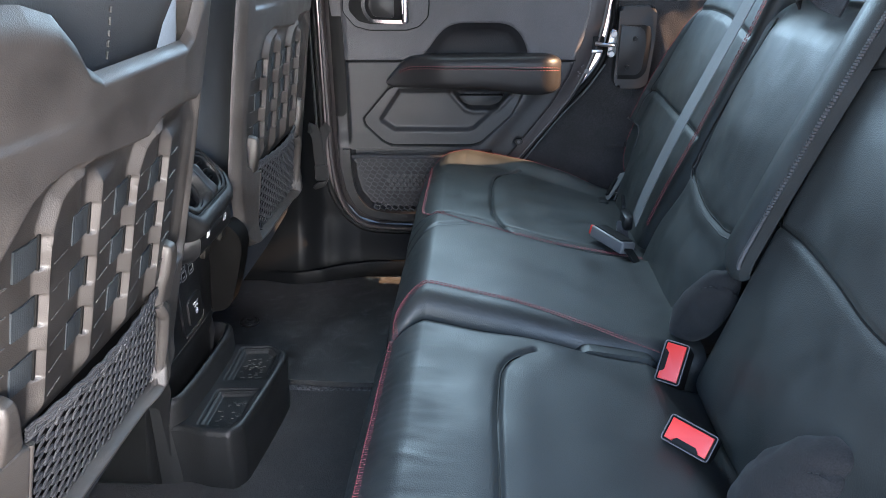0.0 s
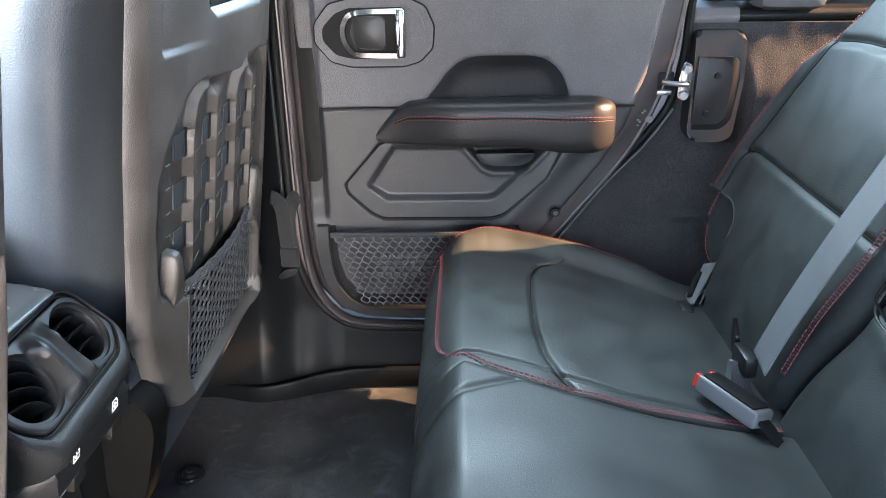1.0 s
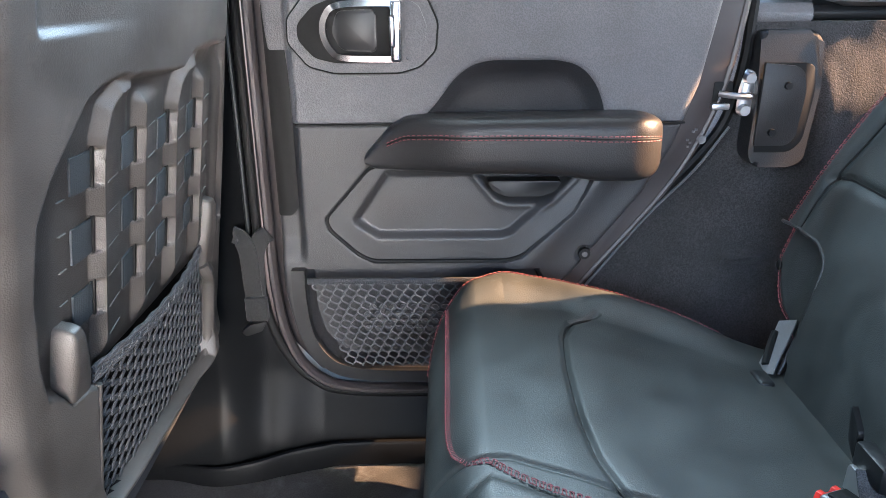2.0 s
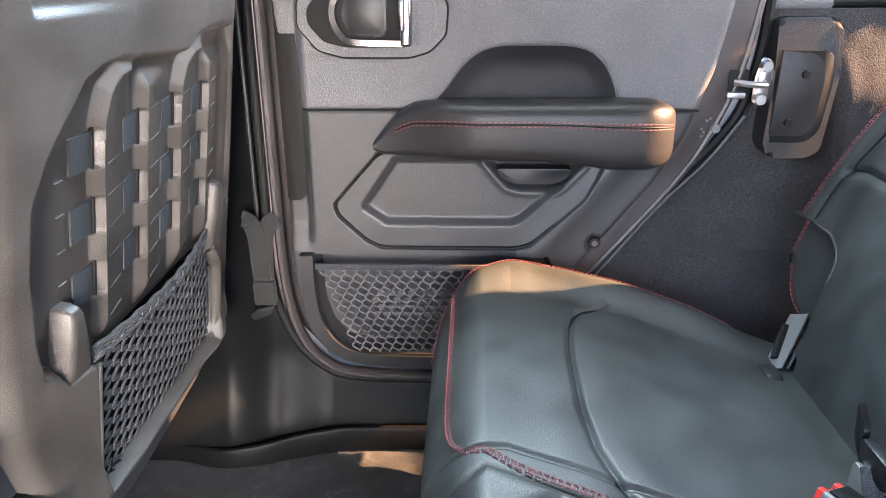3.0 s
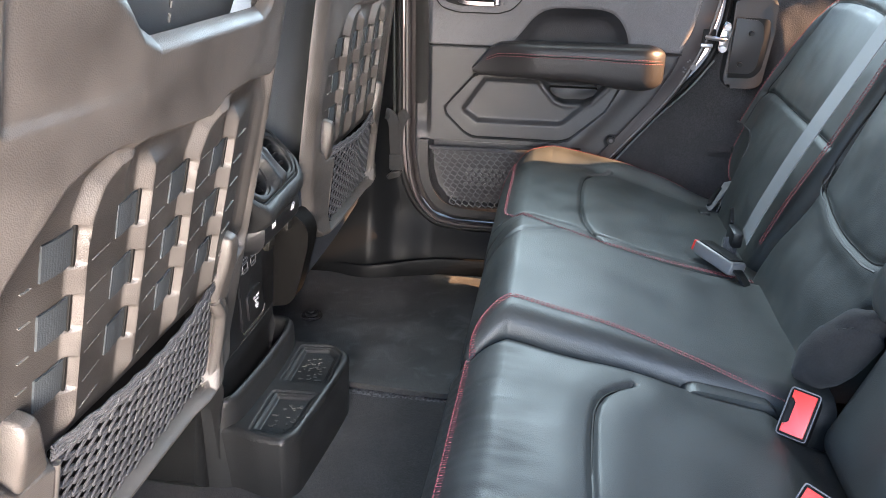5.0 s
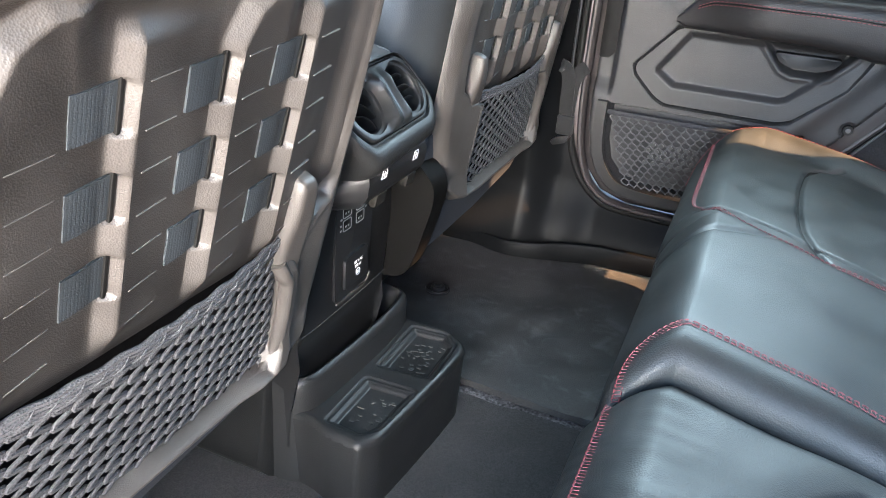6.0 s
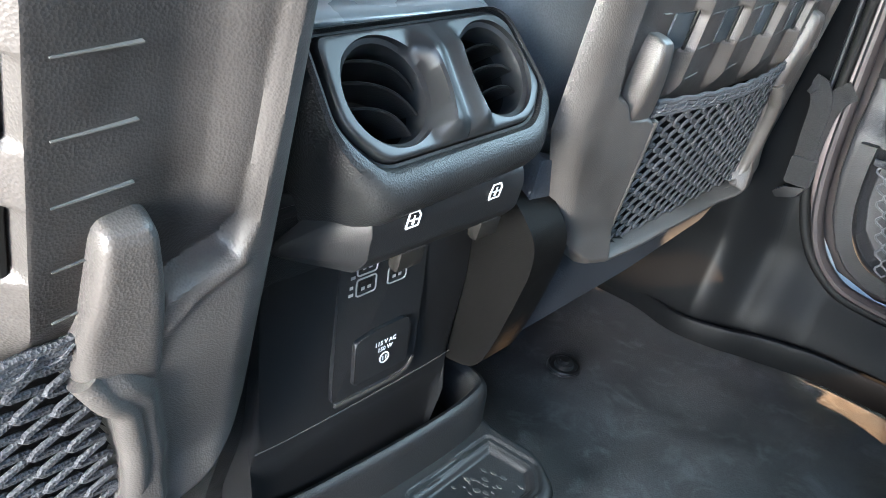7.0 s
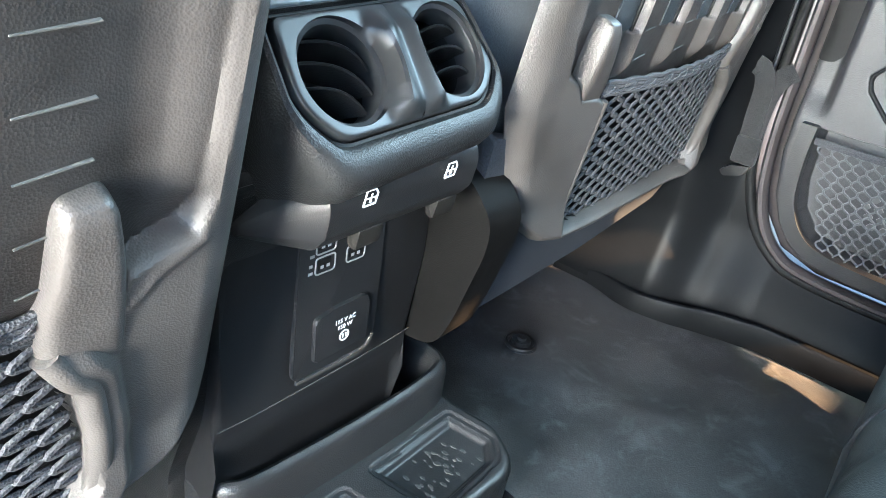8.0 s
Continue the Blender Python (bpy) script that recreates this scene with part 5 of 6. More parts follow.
# ---- floor ----
def build_floor():
    def liner(u, v):
        x = -0.62 + 0.60 * u
        y = 1.385 + 0.56 * v + 0.010 * math.sin(9 * x)
        z = 0.0 + 0.0020 * noise.noise(Vector((x * 14, y * 14, 0.3))) + 0.0010 * noise.noise(Vector((x * 40, y * 40, 2.3)))
        return (x, y, z)
    ob = structure("floor_liner", surface(liner, 80, 70, 0, 1, 0, 1, lambda u, v: (liner(u, v)[0], liner(u, v)[1], -0.012)), RUBBER, "black floor liner with dusty scuffs")

    def carpet(u, v):
        x = -0.66 + 0.80 * u
        y = 0.50 + 0.95 * v
        return (x, y, -0.012 - 0.018 * sstep(1.38, 1.30, y) + 0.0015 * noise.noise(Vector((x * 20, y * 20, 5.3))))
    structure("floor_carpet", surface(carpet, 60, 70, 0, 1, 0, 1, lambda u, v: (carpet(u, v)[0], carpet(u, v)[1], -0.05)), PILE, "charcoal loop carpet beside the console")
    at = (-0.466, 1.621, 0.0)
    post = thing("mat_fastener", "round black floor mat fastener", "fastener", at)
    bm = bmesh.new()
    for r0, r1, z in ((0.024, 0.020, 0.004), (0.0145, 0.013, 0.010), (0.008, 0.006, 0.014)):
        q = bmesh.ops.create_cone(bm, cap_ends=True, segments=28, radius1=r0, radius2=r1, depth=z)
        for v in q["verts"]:
            v.co.z += z / 2 + 0.001
    part("button", bm, SATIN, post)
    bm = bmesh.new()
    path = [(0.021 * math.cos(a), 0.021 * math.sin(a), 0.005) for a in [2 * math.pi * k / 32 for k in range(32)]]
    tube(path, 0.003, 6, True, bm)
    part("ring", bm, BLACK, post)


build_floor()


# ---- centre console ----
def text_mesh(name, body, size, m, mat, parent, label=""):
    cu = bpy.data.curves.new(name, "FONT")
    cu.body, cu.size, cu.align_x, cu.align_y, cu.extrude = body, size, "CENTER", "CENTER", 0.0002
    tmp = bpy.data.objects.new(name, cu)
    me = bpy.data.meshes.new_from_object(tmp)
    bpy.data.objects.remove(tmp)
    me.transform(m)
    me.materials.append(mat)
    ob = new(name, me)
    ob.parent = parent
    if label:
        ob["label"] = label
    return ob


def build_console():
    at = (-0.45, 1.178, -0.014)
    con = thing("centre_console", "black centre console with rear air vents, switches and storage bin", "console", at)

    def add(name, bm, mat, label="", parent=None, smooth=True):
        bm.transform(local(at))
        return part(name, bm, mat, parent or con, label, smooth)
    # side profile of the padded upper housing
    prof = [(-0.90, 0.30), (-0.90, 0.515), (-0.440, 0.515), (-0.43, 0.505), (-0.382, 0.432), (-0.378, 0.425), (-0.380, 0.415), (-0.386, 0.400), (-0.395, 0.385), (-0.403, 0.35), (-0.403, 0.30)]
    bm = prism(rounded(prof, [0, 0.01, 0.004, 0.004, 0.004, 0.004, 0.008, 0.02, 0.02, 0.01, 0]), "y", 1.072, 1.292, 0.016, 4)
    for v in bm.verts:
        k = sstep(0.44, 0.36, v.co.z) * sstep(-0.6, -0.42, v.co.x)
        v.co.y = 1.181 + (v.co.y - 1.181) * (1 - 0.10 * k)
        # corners of the vent end are drawn back
        e = max(0.0, abs(v.co.y - 1.181) - 0.070)
        v.co.x -= 0.30 * e * sstep(-0.5, -0.36, v.co.x)
    add("housing", bm, VINYL, "black grained padded console end")
    lid = prism(rounded([(-0.90, 0.53), (-0.90, 0.60), (-0.50, 0.605), (-0.475, 0.59), (-0.472, 0.550), (-0.48, 0.532)], [0, 0.01, 0.02, 0.02, 0.01, 0.005]), "y", 1.085, 1.28, 0.014, 4)
    add("armrest_lid", lid, SEAT_LEATHER, "dark leather console lid")
    add("top_trim", prism(rounded([(-0.50, 0.535), (-0.47, 0.5375), (-0.404, 0.5265), (-0.3945, 0.5215), (-0.402, 0.512), (-0.50, 0.516)], 0.004), "y", 1.082, 1.248, 0.003, 3), SILVER, "satin grey upper trim")
    # tilted vent panel
    V = Matrix.Translation((-0.3705, 1.178, 0.4875)) @ Matrix.Rotation(radians(-36.9), 4, "Y")
    outline = [(-0.087, 0.033), (0.063, 0.0385), (0.0755, 0.0315), (0.088, -0.0144), (0.074, -0.030), (0.062, -0.036), (-0.060, -0.0405), (-0.069, -0.038), (-0.082, -0.0242), (-0.088, -0.0127)]
    def collar(inner, outer, prof_in, prof_out):
        """A ring between two like outlines, drawn back along the axis."""
        bm = bmesh.new()
        loops = [[bm.verts.new((d, *p)) for p in inner] for d in prof_in]
        for d, g in prof_out:
            loops.append([bm.verts.new((d, a[0] + (b[0] - a[0]) * g, a[1] + (b[1] - a[1]) * g)) for a, b in zip(inner, outer)])
        n = len(inner)
        for a, b in zip(loops, loops[1:]):
            for k in range(n):
                bm.faces.new((a[k], a[(k + 1) % n], b[(k + 1) % n], b[k]))
        bm.transform(V)
        return bm
    o_in = rounded([(p[0] * 1.015, p[1] * 1.03) for p in outline], 0.006)
    o_gap = rounded([(p[0] * 1.035, p[1] * 1.075) for p in outline], 0.007)
    o_out = rounded([(p[0] * 1.14, p[1] * (1.16 if p[1] > 0 else 1.75)) for p in outline], 0.014)
    add("vent_gasket", collar(o_in, o_gap, (-0.01, 0.001), ((0.001, 1.0), (-0.01, 1.0))), SEAL, "black shadow gap round the vent panel")
    add("vent_collar", collar(o_gap, o_out, (-0.03, 0.001), ((0.0045, 0.12), (0.0055, 0.35), (0.004, 0.65), (-0.002, 0.9), (-0.012, 1.0), (-0.075, 1.0))), VINYL, "padded black vinyl rim round the vents")
    # face of the panel as one relief with two round mouths
    ring_c = ((-0.048, -0.002), (0.048, 0.001))
    ol = rounded(outline, 0.006)

    def relief(y, t):
        """Height of the panel's face: flat, with a central grip that is dished along its middle."""
        sp = abs(y) / (0.017 + 0.10 * max(0.0, 0.010 - t))
        ends = sstep(0.037, 0.014, t) * sstep(-0.041, -0.028, t)
        d = 0.006 + 0.011 * sstep(1.35, 0.65, sp) * ends
        return d - 0.004 * sstep(0.60, 0.0, sp) * ends

    def ray_out(c, a, poly):
        """Way from c in the direction a to the rim of a polygon."""
        dx, dy, best = math.cos(a), math.sin(a), 1.0
        for k in range(len(poly)):
            (x0, y0), (x1, y1) = poly[k], poly[(k + 1) % len(poly)]
            ex, ey = x1 - x0, y1 - y0
            den = dx * ey - dy * ex
            if abs(den) < 1e-12:
                continue
            r = ((x0 - c[0]) * ey - (y0 - c[1]) * ex) / den
            q = ((x0 - c[0]) * dy - (y0 - c[1]) * dx) / den
            if r > 1e-6 and -1e-6 <= q <= 1 + 1e-6:
                best = min(best, r)
        return best

    MOUTH = 0.0285

    def vent_face():
        bm = bmesh.new()
        for sgn in (-1, 1):
            c = ring_c[0 if sgn < 0 else 1]
            half = []
            for k in range(len(ol)):
                p, q = ol[k], ol[(k + 1) % len(ol)]
                if p[0] * sgn >= 0:
                    half.append(p)
                if (p[0] >= 0) != (q[0] >= 0):
                    half.append((0.0, p[1] + (q[1] - p[1]) * p[0] / (p[0] - q[0])))
            angles = sorted({round(2 * math.pi * k / 96, 5) for k in range(96)} | {round(math.atan2(p[1] - c[1], p[0] - c[0]) % (2 * math.pi), 5) for p in half if p[0] == 0.0})
            rings = []
            steps = [(-0.016, 0.0, 0), (-0.002, 0.0, 0), (0.0012, 0.0012, 0), (0.0028, 0.0040, 0)] + [(None, 0.0040, g) for g in (0.08, 0.2, 0.35, 0.5, 0.65, 0.8, 0.93, 1.0)]
            for a in angles:
                far = ray_out(c, a, half)
                row = []
                for d, add_r, g in steps:
                    r = MOUTH + add_r + (far - MOUTH - add_r) * g
                    y, t = c[0] + r * math.cos(a) * 1.0, c[1] + r * math.sin(a)
                    h = relief(y, t)
                    dist = max(0.0, -poly_dist(y, t, ol))
                    lift = sstep(0.0, 0.25, g) if d is not None or g < 0.3 else 1.0
                    z = d if d is not None else 0.006 + (h - 0.006) * lift - edge_round(dist, 0.0025)
                    row.append(bm.verts.new((z, y, t)))
                rim = abs(row[-1].co.y) > 1e-5
                row.append(bm.verts.new((-0.010 if rim else row[-1].co.x, row[-1].co.y, row[-1].co.z)))
                rings.append(row)
            n = len(rings)
            for i in range(n):
                p, q = rings[i], rings[(i + 1) % n]
                for k in range(len(p) - 1):
                    bm.faces.new((p[k], q[k], q[k + 1], p[k + 1]))
        bmesh.ops.remove_doubles(bm, verts=bm.verts, dist=0.00002)
        return bm
    bm = vent_face()
    bm.transform(V)
    face = add("vent_panel", bm, SATIN, "satin black vent panel with a central grip")
    for c in ring_c:
        bm = bmesh.new()
        ring = [((MOUTH + 0.0005) * math.cos(2 * math.pi * k / 48) + c[0], (MOUTH + 0.0005) * math.sin(2 * math.pi * k / 48) + c[1]) for k in range(48)]
        a = [bm.verts.new((-0.004, *p)) for p in ring]
        b = [bm.verts.new((-0.034, *p)) for p in ring]
        for k in range(48):
            bm.faces.new((a[k], a[(k + 1) % 48], b[(k + 1) % 48], b[k]))
        bm.faces.new(b)
        bm.transform(V)
        add("vent_barrel", bm, GLOSS, "dark round vent barrel", face)
        turn = radians(-27 if c[0] < 0 else 2)
        for k in range(3):
            t = 0.0135 - 0.0145 * k
            half = math.sqrt(max(0, MOUTH ** 2 - t * t)) * 0.985
            path = [(0.001 - 0.007 * q * q, half * q, t + 0.0045 * (1 - q * q)) for q in [-1 + 0.2 * m for m in range(11)]]
            bm = sweep(path, [(-0.024, -0.0007), (0.0, -0.0010), (0.0010, 0.0), (0.0, 0.0010), (-0.024, 0.0007)], (0, 0, 1))
            bm.transform(V @ Matrix.Translation((0, *c)) @ Matrix.Rotation(turn, 4, "X"))
            add("vent_slat", bm, BLACK, "", face)
    # window switches on a bar
    barp = [(-0.380, 0.426), (-0.352, 0.4295), (-0.346, 0.4255), (-0.3435, 0.415), (-0.347, 0.395), (-0.357, 0.383), (-0.384, 0.374), (-0.40, 0.39)]
    bm = prism(rounded(barp, 0.004), "y", 1.106, 1.248, 0.003)
    bar = add("switch_bar", bm, BLACK, "satin black window switch bar")
    for s in (-1, 1):
        bm = bmesh.new()
        y0, y1 = (1.1065, 1.076) if s < 0 else (1.2475, 1.264)
        a = [bm.verts.new((p[0], y0, p[1])) for p in barp]
        b = [bm.verts.new((p[0] * 0.20 - 0.400 * 0.80, y1, 0.3905 + (p[1] - 0.40) * 0.20)) for p in barp]
        n = len(a)
        for k in range(n):
            bm.faces.new((a[k], a[(k + 1) % n], b[(k + 1) % n], b[k]))
        bm.faces.new(a)
        bm.faces.new(b)
        bmesh.ops.bevel(bm, geom=[e for e in bm.edges], offset=0.001, segments=2, affect="EDGES", clamp_overlap=True)
        add("switch_wing", bm, BLACK, "black shoulder of the switch bar", bar)
    for y in (1.138, 1.216):
        w, h = 0.0052, 0.0058
        for q in ([(-w, -h), (w, -h), (w, h * 0.35), (w * 0.45, h), (-w, h)],):
            path = [(0.0, p[0], p[1]) for p in q]
            bm = sweep(path + [path[0]], [(-0.0007, -0.0003), (0.0007, -0.0003), (0.0007, 0.0003), (-0.0007, 0.0003)], (1, 0, 0))
            bm.transform(Matrix.Translation((-0.3428, y, 0.4165)) @ Matrix.Rotation(radians(12), 4, "Y"))
            add("symbol", bm, WHITE, "white window symbol", bar, False)
        for bx in ((-w * 0.7, w * 0.7, -h * 0.15, h * 0.02), (-w * 0.18, w * 0.18, -h * 0.7, -h * 0.30), (-w * 0.10, w * 0.10, -h * 0.30, h * 0.5)):
            bm = box(-0.0003, 0.0003, *bx)
            bm.transform(Matrix.Translation((-0.3428, y, 0.4165)) @ Matrix.Rotation(radians(12), 4, "Y"))
            add("symbol", bm, WHITE, "", bar, False)
        add("switch_lever", prism(rounded([(-0.364, 0.386), (-0.353, 0.387), (-0.356, 0.371), (-0.364, 0.372)], 0.002), "y", y + 0.004, y + 0.026, 0.002), FIELD, "grey switch lever", bar)
    cheek = prism(rounded([(-0.62, 0.515), (-0.44, 0.505), (-0.400, 0.455), (-0.388, 0.42), (-0.398, 0.385), (-0.411, 0.34), (-0.428, 0.22), (-0.455, 0.15), (-0.455, -0.014), (-0.62, -0.014)], [0, 0.01, 0.01, 0.012, 0.02, 0.02, 0.02, 0.01, 0, 0]), "y", 1.060, 1.300, 0.018, 4)
    add("cheek", cheek, VINYL, "black grained console side")
    # lower face with sockets
    fp = [(-0.70, -0.014), (-0.70, 0.40), (-0.404, 0.40), (-0.4075, 0.30), (-0.412, 0.215), (-0.417, 0.195), (-0.424, 0.170), (-0.429, 0.10), (-0.431, -0.014)]
    add("lower_face", prism(fp, "y", 1.075, 1.285, 0.010, 3), BLACK, "black lower console face")
    add("socket_panel", prism(rounded([(1.138, 0.39), (1.138, 0.232), (1.215, 0.232), (1.226, 0.243), (1.226, 0.39)], [0.002, 0.006, 0.006, 0.006, 0.002]), "x", -0.409, -0.4045, 0.0012), BLACK, "black socket panel")
    F = Matrix.Rotation(radians(-2.5), 4, "Y")
    for y in (1.163, 1.194):
        fr = rounded([(-0.0095, -0.007), (0.0095, -0.007), (0.0095, 0.007), (-0.0095, 0.007)], 0.003)
        path = [(0, p[0], p[1]) for p in fr]
        for z, dark in ((0.331, False), (0.348, False)):
            bm = sweep(path, [(-0.0006, -0.0003), (0.0006, -0.0003), (0.0006, 0.0003), (-0.0006, 0.0003)], (1, 0, 0), True)
            bm.transform(Matrix.Translation((-0.4035, y, z)))
            add("socket_frame", bm, PRINT, "pale socket outline", None, False)
            add("socket", box(-0.409, -0.4038, y - 0.0065, y + 0.0065, z - 0.0045, z + 0.0045, 0.001), GLOSS, "dark data socket")
            for dy in (-0.003, 0.003):
                add("contact", box(-0.4039, -0.4034, y + dy - 0.0015, y + dy + 0.0015, z - 0.003, z - 0.0005), PRINT, "", None, False)
    for y, z, l in ((1.149, 0.327, 0.004), (1.149, 0.333, 0.003), (1.150, 0.341, 0.004), (1.209, 0.339, 0.004), (1.209, 0.345, 0.003)):
        add("mark", box(-0.4040, -0.4036, y - l / 2, y + l / 2, z - 0.0012, z + 0.0012), PRINT, "", None, False)
    cov = add("outlet_cover", prism(rounded([(1.155, 0.284), (1.156, 0.243), (1.213, 0.243), (1.213, 0.284), (1.207, 0.288), (1.176, 0.288)], 0.004), "x", -0.409, -0.4005, 0.0025, 3), BLACK, "black hinged outlet cover")
    T = Matrix.Translation((-0.4002, 1.186, 0)) @ Matrix(((0, 0, 1, 0), (1, 0, 0, 0), (0, 1, 0, 0), (0, 0, 0, 1)))
    for body, z in (("115 V AC", 0.2735), ("150 W", 0.2675)):
        m = Matrix.Translation((0, 0, z)) @ T
        ob = text_mesh("lettering", body, 0.0056, local(at) @ m, WHITE, cov, "white printed rating")
    ringp = [(-0.4001, 1.186 + 0.0046 * math.cos(2 * math.pi * k / 24), 0.2585 + 0.0046 * math.sin(2 * math.pi * k / 24)) for k in range(24)]
    add("symbol", sweep(ringp, [(-0.0005, -0.0003), (0.0005, -0.0003), (0.0005, 0.0003), (-0.0005, 0.0003)], (1, 0, 0), True), WHITE, "white socket symbol", cov, False)
    for dy in (-0.0016, 0.0016):
        add("symbol", box(-0.4003, -0.3998, 1.186 + dy - 0.0004, 1.186 + dy + 0.0004, 0.2567, 0.2603), WHITE, "", cov, False)
    # bevel's highlight painted as a pale strip, with a pale joint, below the outlet
    bev = [(-0.4052, 1.142, 0.2290), (-0.4049, 1.17, 0.2285), (-0.4049, 1.205, 0.2280), (-0.4048, 1.218, 0.231), (-0.4050, 1.2245, 0.240)]
    add("panel_bevel", sweep(smooth_path(bev, 5), [(-0.0020, -0.0016), (0.0020, -0.0016), (0.0016, 0.0012), (-0.0016, 0.0012)], (1, 0, 0)), SHELL, "worn grey bevel")
    add("joint", tube(smooth_path([(-0.4125, 1.076, 0.214), (-0.4122, 1.12, 0.212), (-0.4122, 1.23, 0.212), (-0.4125, 1.284, 0.214)], 5), 0.0006, 5), SHELL)
    # storage bin: a bowed wall with a rounded rim
    plan = [(-0.53, 1.082), (-0.455, 1.082), (-0.432, 1.085), (-0.419, 1.094), (-0.413, 1.112), (-0.409, 1.154), (-0.405, 1.22), (-0.404, 1.29), (-0.408, 1.333), (-0.418, 1.350), (-0.445, 1.355), (-0.53, 1.360)]
    path = smooth_path([(p[0], p[1], 0.0) for p in plan], 6)
    add("bin_wall", sweep(path, [(-0.008, -0.014), (0.009, -0.014), (0.008, 0.132), (0.0068, 0.1395), (0.0038, 0.1445), (0.0, 0.146), (-0.0038, 0.1445), (-0.0068, 0.1395), (-0.008, 0.132)], (0, 0, 1)), TRAY, "black bin wall with a rounded rim")
    add("bin_floor", prism([(-0.60, 1.085), (-0.412, 1.10), (-0.410, 1.34), (-0.43, 1.352), (-0.60, 1.358)], "z", 0.02, 0.085), SEAL, "dark bin floor")
    # footwell tray with two shallow dishes
    trayp = rounded([(-0.44, 1.078), (-0.405, 1.077), (-0.372, 1.066), (-0.326, 1.062), (-0.309, 1.085), (-0.300, 1.17), (-0.293, 1.25), (-0.290, 1.312), (-0.300, 1.334), (-0.338, 1.358), (-0.388, 1.353), (-0.44, 1.36)], [0, 0.012, 0.010, 0.008, 0.010, 0.03, 0.03, 0.02, 0.014, 0.014, 0.01, 0], 4)
    dishes = [rounded(q, 0.006, 4) for q in ([(-0.384, 1.084), (-0.384, 1.188), (-0.310, 1.193), (-0.317, 1.104), (-0.334, 1.080)], [(-0.384, 1.218), (-0.386, 1.336), (-0.330, 1.342), (-0.308, 1.318), (-0.305, 1.226)])]

    def tray_top(x, y):
        z = 0.100
        for q in dishes:
            p = poly_dist(x, y, q)
            z -= 0.0025 * sstep(0.003, 0.0005, p) + 0.002 * sstep(-0.0035, -0.0055, p) + 0.005 * sstep(-0.006, -0.0115, p)
        return z
    bm = bmesh.new()
    nx, ny = 116, 226
    g = {}
    for i in range(nx + 1):
        for j in range(ny + 1):
            x, y = -0.44 + 0.160 * i / nx, 1.040 + 0.325 * j / ny
            e = poly_dist(x, y, trayp)
            if e > 0.0008:
                continue
            g[i, j] = bm.verts.new((x, y, tray_top(x, y) - edge_round(max(0, -e), 0.009)))
    for i in range(nx):
        for j in range(ny):
            q = [g.get(k) for k in ((i, j), (i + 1, j), (i + 1, j + 1), (i, j + 1))]
            q = [x for x in q if x]
            if len(q) >= 3:
                bm.faces.new(q)
    add("tray", bm, TRAY, "black tray with two textured dishes")
    low = [(p[0], p[1], 0.096) for p in trayp]
    bm = bmesh.new()
    rings = []
    for z, grow in ((0.0968, -0.006), (0.0945, -0.002), (0.0905, 0.0), (0.06, -0.002), (0.03, -0.004), (0.0, -0.006), (-0.035, -0.006)):
        rings.append([bm.verts.new((-0.36 + (p[0] + 0.36) * (1 + grow * 8 * (1 if p[0] > -0.36 else 0)), 1.2 + (p[1] - 1.2) * (1 + grow * 3), z)) for p in trayp])
    n = len(trayp)
    for a, b in zip(rings, rings[1:]):
        for k in range(n):
            bm.faces.new((a[k], a[(k + 1) % n], b[(k + 1) % n], b[k]))
    add("tray_wall", bm, TRAY, "black moulded tray wall")
    rng = random.Random(3)
    sp = bmesh.new()
    for k in range(60):
        y = rng.choice((rng.uniform(1.09, 1.17), rng.uniform(1.24, 1.32)))
        x, r = rng.uniform(-0.368, -0.325), rng.uniform(0.0008, 0.0022)
        prism([(x + r * math.cos(a + k) * 1.8, y + r * math.sin(a + k)) for a in (0, 1.2, 2.3, 3.3, 4.6, 5.4)], "z", 0.0898, 0.0914, 0, bm=sp)
    tagged(add("tray_texture", sp, GREY_THREAD, "glossy raised flecks", None, False), kind="stuff")
    return con


build_console()


